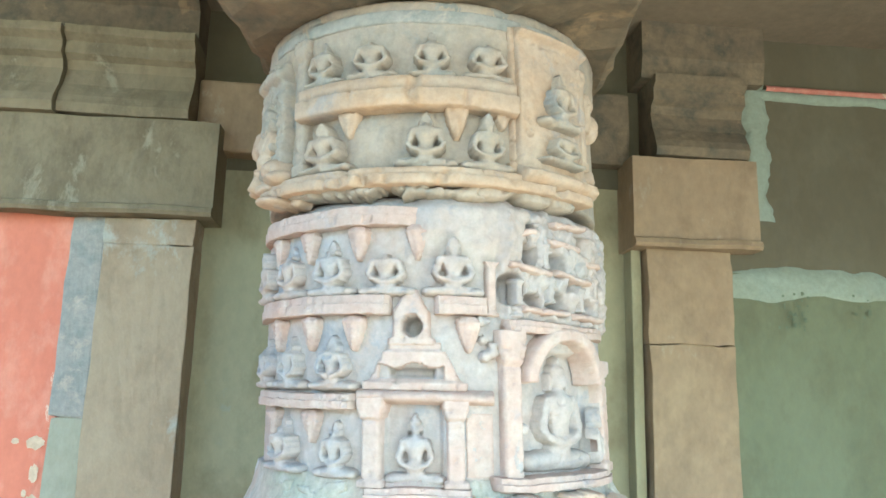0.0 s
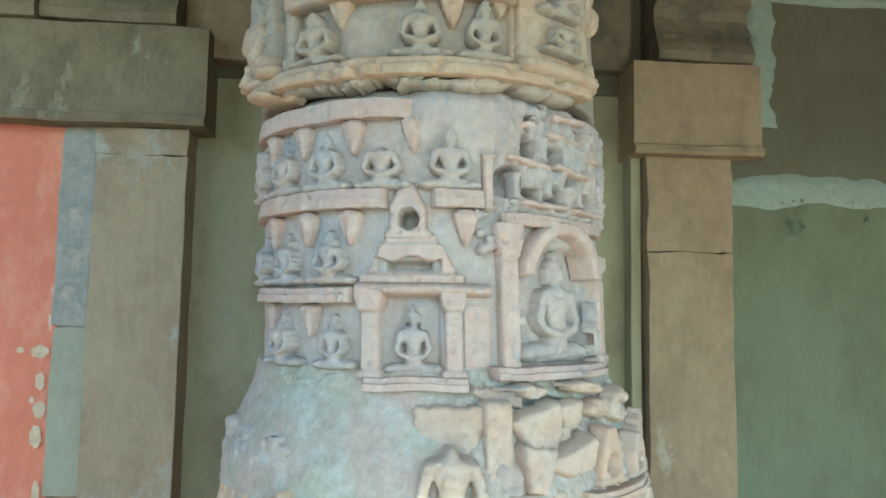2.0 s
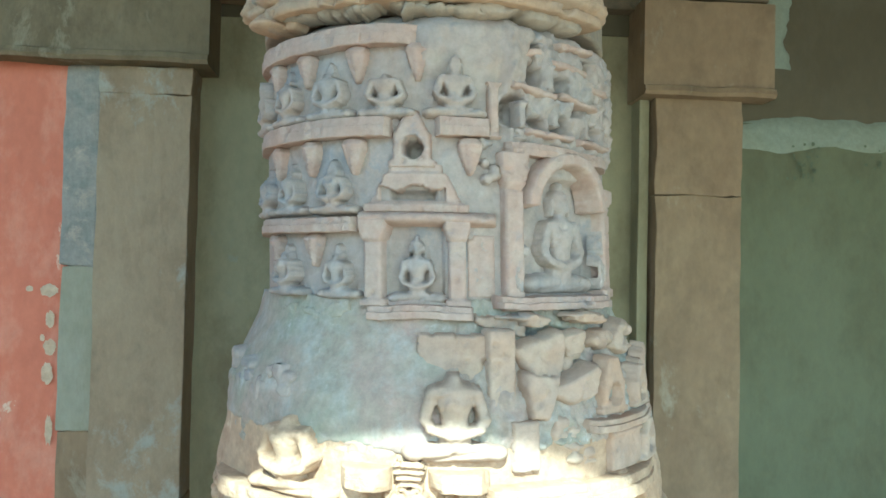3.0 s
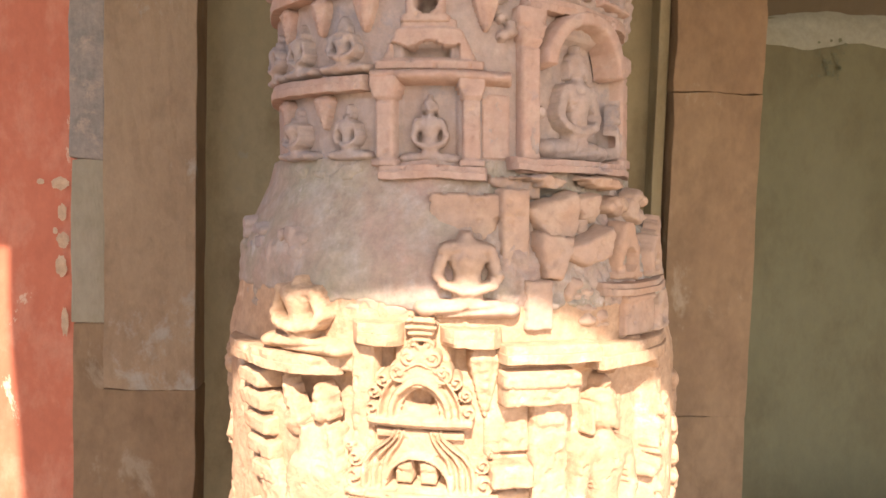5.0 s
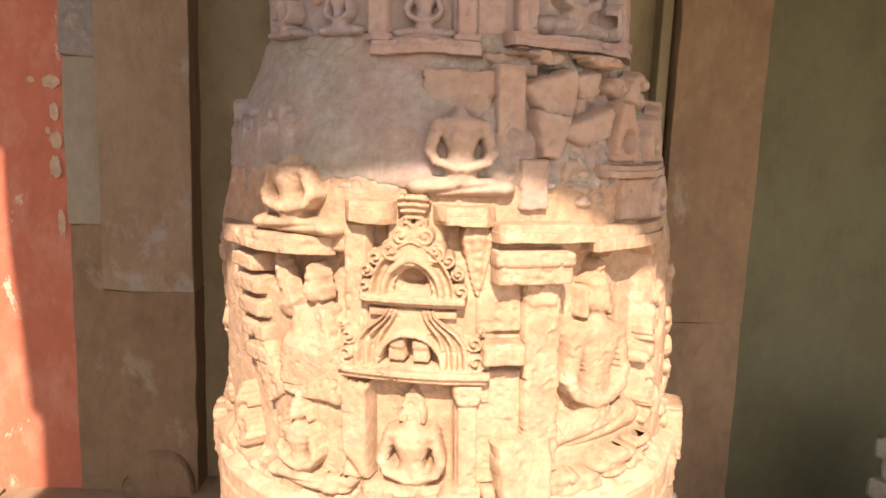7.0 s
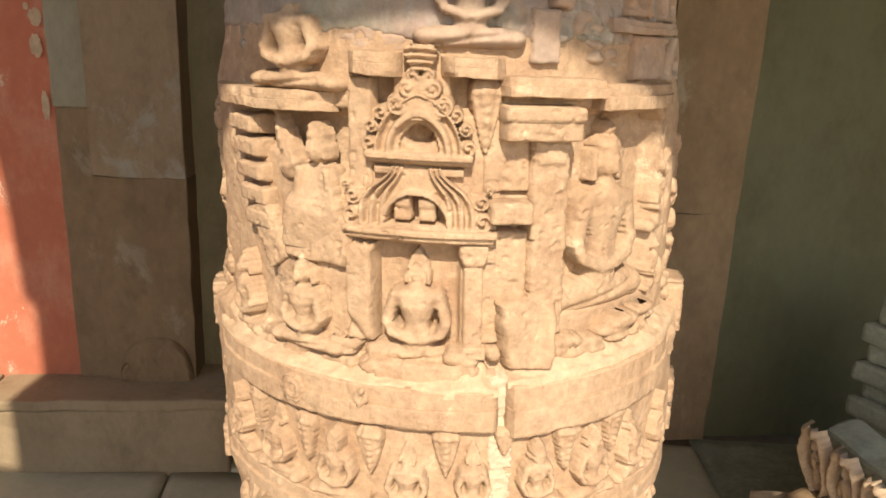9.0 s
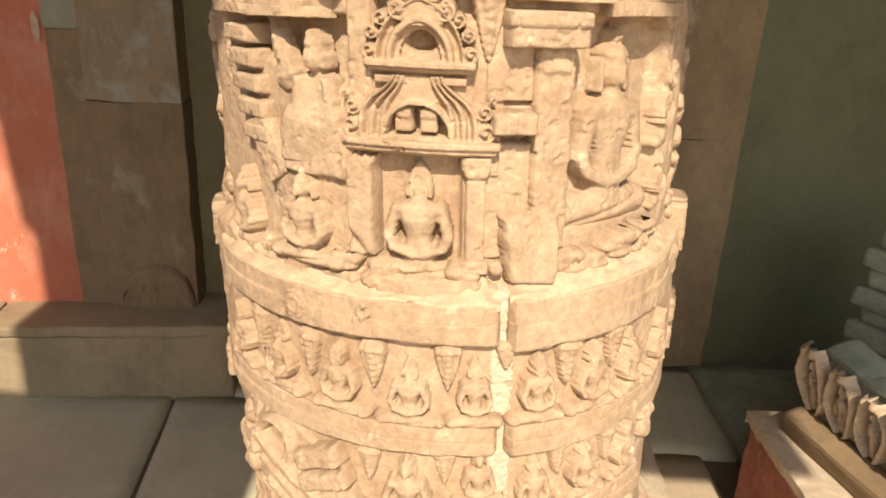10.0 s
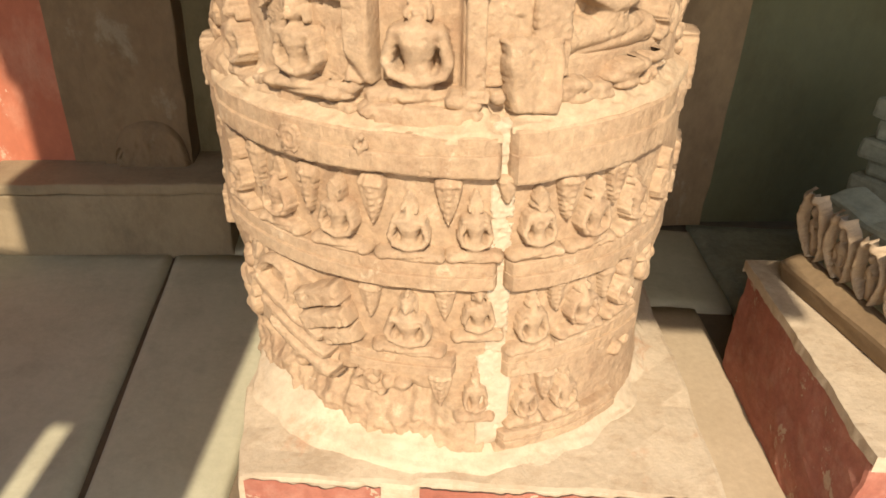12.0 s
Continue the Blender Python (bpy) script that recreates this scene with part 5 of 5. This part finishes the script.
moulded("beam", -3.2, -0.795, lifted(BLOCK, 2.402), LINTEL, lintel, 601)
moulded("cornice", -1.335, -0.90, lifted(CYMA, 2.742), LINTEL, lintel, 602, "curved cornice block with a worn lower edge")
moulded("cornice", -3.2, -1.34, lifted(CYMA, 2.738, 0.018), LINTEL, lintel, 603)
moulded("top_course", -3.2, -0.90, [(-0.2, 3.05), (0.02, 3.05), (0.03, 3.16), (0.09, 3.20), (0.09, 3.40), (-0.2, 3.40)], DARK_BROWN, lintel, 604)
capital = empty("pilaster_capital", *(TURN @ Vector((0.9, 0, 2.37))), "blocky brown sandstone capital on the wall pilaster", "capital")
moulded("abacus", 0.672, 1.145, lifted(BLOCK, 2.372), PIER, capital, 605)
moulded("cornice", 0.76, 1.115, lifted(CYMA, 2.712), DARK_BROWN, capital, 606)
moulded("top_course", 0.72, 1.20, [(-0.2, 3.02), (0.03, 3.02), (0.05, 3.10), (0.05, 3.40), (-0.2, 3.40)], DARK_BROWN, capital, 607)
bracket = empty("wall_bracket", *(TURN @ Vector((-0.72, 0.05, 2.6))), "dark brown stone bracket set into the back wall", "bracket")
part("bracket_block", turned(box_bm(-0.895, -0.66, 0.04, 0.3, 2.665, 2.93, 0.012, cuts=4, rough=0.004, seed=21)), PIER, bracket)
bracket_r = empty("wall_bracket", *(TURN @ Vector((0.6, 0.05, 2.6))), "dark brown stone bracket set into the back wall", "bracket")
part("bracket_block", turned(box_bm(0.50, 0.700, 0.05, 0.3, 2.70, 2.98, 0.012, cuts=4, rough=0.004, seed=22)), DARK_BROWN, bracket_r)

step = empty("wall_step", *(TURN @ Vector((-1.8, -0.1, 0.0))), "low brown stone step along the foot of the wall", "step")
for k, (u0, u1) in enumerate(((-3.2, -2.35), (-2.345, -1.52), (-1.515, -0.72))):
    part("riser", turned(box_bm(u0, u1, -0.158, 0.30, -0.03, 0.222, 0.008, cuts=8, rough=0.006, seed=31 + k)), STEPSTONE, step)
    part("tread", turned(box_bm(u0, u1, -0.168, 0.30, 0.224, 0.264, 0.010, cuts=8, rough=0.005, seed=35 + k)), STEPSTONE, step)

# ---- roof and added sun blockers: they close the place above and behind; their gaps shape the sunlight ----
BLOCKER_Y = -2.2
def roof_slab():
    """The main roof: its left edge runs a little askew to slant the sunlit strip on the red wall."""
    bm = bmesh.new()
    low = [bm.verts.new((x, y, 3.24)) for x, y in ((-1.415, -2.37), (3.4, -2.37), (3.4, 1.45), (-1.40, 1.45), (-1.46, -1.6))]
    top = bmesh.ops.extrude_face_region(bm, geom=[bm.faces.new(low)])["geom"]
    bmesh.ops.translate(bm, vec=(0, 0, 0.2), verts=[v for v in top if isinstance(v, bmesh.types.BMVert)])
    return bm
structure("ceiling", roof_slab(), ROOFING, "stone roof slabs of the veranda, unseen edges set to shape the sun", "ceiling")
# extra slab beyond view; its front edge caps the red wall's sunlit part
structure("ceiling_left_blocker", box_bm(-3.4, -1.38, -1.56, 1.45, 3.46, 3.62, 0.01), ROOFING, "stone roof slabs of the veranda, unseen edges set to shape the sun", "ceiling")
# unseen blocks added behind the eye to cast the sun's shadow edges
structure("sun_blocker_1", box_bm(-0.855, -0.503, BLOCKER_Y - 0.12, BLOCKER_Y, -0.52, 3.235, 0.01), PIER_PALE, "added unseen pier that blocks the sun", "wall")
structure("sun_blocker_2", box_bm(-1.385, -0.907, BLOCKER_Y - 0.12, BLOCKER_Y, -0.52, 3.235, 0.01), PIER_PALE, "added unseen pier that blocks the sun", "wall")
structure("sun_blocker_3", box_bm(-3.4, -1.383, BLOCKER_Y - 0.12, BLOCKER_Y, -0.52, 2.42, 0.01), PIER_PALE, "added unseen low wall that blocks the sun", "wall")
structure("sun_blocker_4", box_bm(-0.913, -0.847, BLOCKER_Y - 0.11, BLOCKER_Y - 0.01, 1.83, 3.235, 0.0), PIER_PALE, "added unseen pier that blocks the sun", "wall")
structure("sun_blocker_5", box_bm(0.545, 0.92, BLOCKER_Y - 0.12, BLOCKER_Y, 2.28, 3.235, 0.01), PIER_PALE, "added unseen lintel that blocks the sun", "wall")
structure("sun_blocker_6", box_bm(0.918, 3.4, BLOCKER_Y - 0.12, BLOCKER_Y, 2.50, 3.235, 0.01), PIER_PALE, "added unseen lintel that blocks the sun", "wall")
structure("wall_side", box_bm(-3.5, -3.2, -0.44, 1.6, -0.5, 3.4, 0), PIER_PALE, "plain side wall of the veranda", "wall")
structure("wall_far", box_bm(3.2, 3.5, -0.44, 1.6, -0.5, 3.4, 0), PIER_PALE, "plain side wall of the veranda", "wall")
beam = empty("roof_beam", -0.02, 0.4, 2.6, "heavy brown stone roof beam resting on the pillar", "beam")
part("beam_stone", box_bm(-0.40, 0.36, -0.06, 1.15, 2.70, 2.98, 0.02, cuts=10, rough=0.012, seed=41), DARK_BROWN, beam)
part("bearing_slab", box_bm(-0.44, 0.40, -0.27, 0.62, 2.602, 2.698, 0.02, cuts=14, rough=0.02, seed=43), DARK_BROWN, beam, "broken dark brown bearing slab")

# ---- low platform with stored carvings ----
bench = empty("low_platform", 1.2, -0.1, 0.0, "low masonry platform with flaking red paint and a pale chipped top", "platform")
part("body", box_bm(0.868, 2.3, -0.425, 0.265, -0.03, 0.322, 0.012, cuts=14, rough=0.007, seed=51), RED_OLD, bench)
def chipped_top():
    """The pale mortar cap, ragged along its long edge."""
    n, m = 110, 26
    S, K = np.meshgrid(np.linspace(-0.44, 0.275, n), np.linspace(0, 1, m))
    edge = 0.860 + 0.012 * np.clip(fractal(S * 9, 0 * S, 701), 0, 1) + 0.018 * np.clip(fractal(S * 3, 0 * S, 702) - 0.2, 0, 1)
    X = edge + (2.31 - edge) * K ** 2.2
    Z = 0.338 + 0.003 * fractal(X * 12, S * 12, 703)
    top = np.stack([X, S, Z], -1)
    low = top[:1].copy()
    low[..., 2] = 0.312 + 0.012 * fractal(S[:1] * 14, 0 * S[:1], 704)
    pts = np.concatenate([low, top])
    back, front = pts[:, -1:].copy(), pts[:, :1].copy()
    back[..., 2] = front[..., 2] = 0.30
    return put("mortar_cap", mesh_from_grid("mortar_cap", np.concatenate([front, pts, back], 1), smooth=False), CEMENT, bench, "pale chipped mortar cap")
chipped_top()

def flat_relief(name, width, height, shape, mat, parent, place, res=0.0035, thick=0.0):
    """A carving on a flat face: place takes (across, out, up) to the world."""
    nu, nv = int(width / res), int(height / res)
    U, V = np.meshgrid(np.linspace(-1, 1, nu), np.linspace(0, 1, nv))
    a = height / (width / 2)
    H = shape(U, V * a, a) * width / 2
    H = np.where(H > 0, H + 0.0015 * fractal(U * width * 60, V * height * 120, 31), -0.010)
    pts = np.stack([U * width / 2, -H, V * height], -1)
    m = np.array(place)
    return put(name, mesh_from_grid(name, pts @ m[:3, :3].T + m[:3, 3], H > 0), mat, parent)

def vine_loop(seed):
    """A looped stem, open in the middle, with buds where it bends."""
    def shape(u, y, a):
        v = y / a
        x = u + 0.10 * np.sin(v * 7 + seed)
        half = 0.80 * np.sin(np.pi * np.clip(v * 0.93 + 0.05, 0, 1)) ** 0.6
        d = np.abs(np.abs(x) - half)
        stem = np.where(d < 0.13, 0.16 + 0.22 * np.sqrt(np.clip(1 - (d / 0.13) ** 2, 0, 1)) + 0.05 * fractal(u * 6, y * 6, seed), -0.05)
        tops = np.maximum(ell(u, y, 0.25, 0.93 * a, 0.30, 0.10 * a, 0.5), ell(u, y, -0.35, 0.90 * a, 0.26, 0.09 * a, 0.45))
        return np.maximum(stem, tops)
    return shape

def standing(seed):
    """A slim standing figure worn smooth."""
    rng = np.random.default_rng(seed)
    k = rng.uniform(-0.12, 0.12)
    def shape(u, y, a):
        hs = [limb(u, y, -0.12, 0.05 * a, -0.10 + k, 0.40 * a, 0.13, 0.40), limb(u, y, 0.14, 0.05 * a, 0.10 + k, 0.40 * a, 0.13, 0.40), ell(u, y, k, 0.55 * a, 0.28, 0.20 * a, 0.52),
              limb(u, y, -0.26 + k, 0.66 * a, -0.42, 0.40 * a, 0.09, 0.40), limb(u, y, 0.26 + k, 0.66 * a, 0.44, 0.55 * a, 0.09, 0.45), ell(u, y, k, 0.82 * a, 0.18, 0.10 * a, 0.52)]
        return join(*hs) - 0.03
    return shape

def frieze(x, y, z, turn, tip, length, height, label, mat, plain=0.36, seed=0, count=5):
    """A carved architrave length on its bed: plain fillet below, figures between looped stems above."""
    e = empty("carved_frieze", x, y, z, label, "carved stone", "stored carvings")
    place = Matrix.Translation((x, y, z)) @ Matrix.Rotation(radians(turn), 4, "Z") @ Matrix.Rotation(radians(tip), 4, "X")
    bm = box_bm(-length / 2, length / 2, 0.075, 0.17, 0.0, height * 0.86, 0.012, cuts=8, rough=0.012, seed=seed)
    bmesh.ops.transform(bm, matrix=place, verts=bm.verts)
    # same stone as the carving; the dark colour paints in the shaded gaps
    part("block", bm, SLATE, e, "back of the stone, coloured dark for the shade behind the loops")
    if plain and tip > 0:
        bm = box_bm(-length / 2 + 0.05, length / 2 - 0.05, 0.10, 0.14, -0.045, 0.0, 0.004, cuts=2, rough=0.004, seed=seed + 9)
        bmesh.ops.transform(bm, matrix=place, verts=bm.verts)
        part("wedge", bm, mat, e, "flat stone wedge")
    if plain:
        bm = box_bm(-length / 2 - 0.004, length / 2, -0.045, 0.03, 0.0, height * plain, 0.014, cuts=8, rough=0.005, seed=seed + 1)
        bmesh.ops.transform(bm, matrix=place, verts=bm.verts)
        # darker than the carving: shade of the averted face is in the colour
        part("fillet", bm, PIER, e, "plain fillet, coloured dark brown for its shaded face")
    w = length / count
    for i in range(count):
        at = place @ Matrix.Translation((-length / 2 - 0.02 + w * (i + 0.5), 0.028, height * (plain + 0.01)))
        hh = height * (1.02 - plain) * (1.0 - 0.06 * (i % 3))
        flat_relief("carved_figure", w * 0.60, hh * 0.86, standing(seed + i) if i % 2 == 0 else sitter(1, 0.05, 1.0), mat, e, at)
        flat_relief("looped_stem", w * 1.04, hh, vine_loop(seed + i), mat, e, at)
    return e

frieze(1.026, -0.10, 0.345, -77, 15, 0.60, 0.250, "grey-brown carved frieze stone with looped figures lying on the platform", FRAGMENT, 0.27, 61, 6)
frieze(1.53, 0.60, -0.004, -66, 0, 0.40, 0.70, "tall shaded carved stone standing behind the platform", FRAGMENT, 0.40, 67, 3)

LOW_COURSES = ((1.0, 0.0, 0.42), (0.86, 0.42, 0.66), (1.02, 0.66, 1.0))
TALL_COURSES = ((1.0, 0.0, 0.40), (0.88, 0.40, 0.48), (1.06, 0.48, 0.57), (0.86, 0.57, 0.64), (1.10, 0.64, 0.72), (0.90, 0.72, 0.80), (1.04, 0.80, 0.88), (0.84, 0.88, 1.0))
def stack_stone(x, y, z, turn, size, seed, mat, label, courses=LOW_COURSES):
    """A moulded block: stepped courses with broken edges."""
    e = empty("moulded_block", x, y, z, label, "carved stone", "stored carvings")
    place = Matrix.Translation((x, y, z)) @ Matrix.Rotation(radians(turn), 4, "Z")
    sx, sy, sz = size
    for k, (f, h0, h1) in enumerate(courses):
        bm = box_bm(-sx / 2 * f, sx / 2 * f, -sy / 2 * f, sy / 2 * f, sz * h0, sz * h1 - 0.001, 0.014, cuts=3, rough=0.006, seed=seed + k)
        bmesh.ops.transform(bm, matrix=place, verts=bm.verts)
        part("course", bm, mat, e)
    return e
stack_stone(1.455, 0.61, -0.004, -62, (0.26, 0.20, 0.78), 71, SLATE, "tall dark moulded stone block standing behind the platform", TALL_COURSES)
stack_stone(1.50, 0.02, 0.341, -60, (0.34, 0.26, 0.22), 79, FRAGMENT, "weathered moulded block lying on the platform")

# small things
clip = empty("metal_bracket", 0.165, -0.41, 0.10, "small dark metal bracket fixed to the plinth's painted front", "bracket")
part("plate", box_bm(0.150, 0.180, -0.412, -0.398, 0.045, 0.100, 0.003), SLATE, clip)
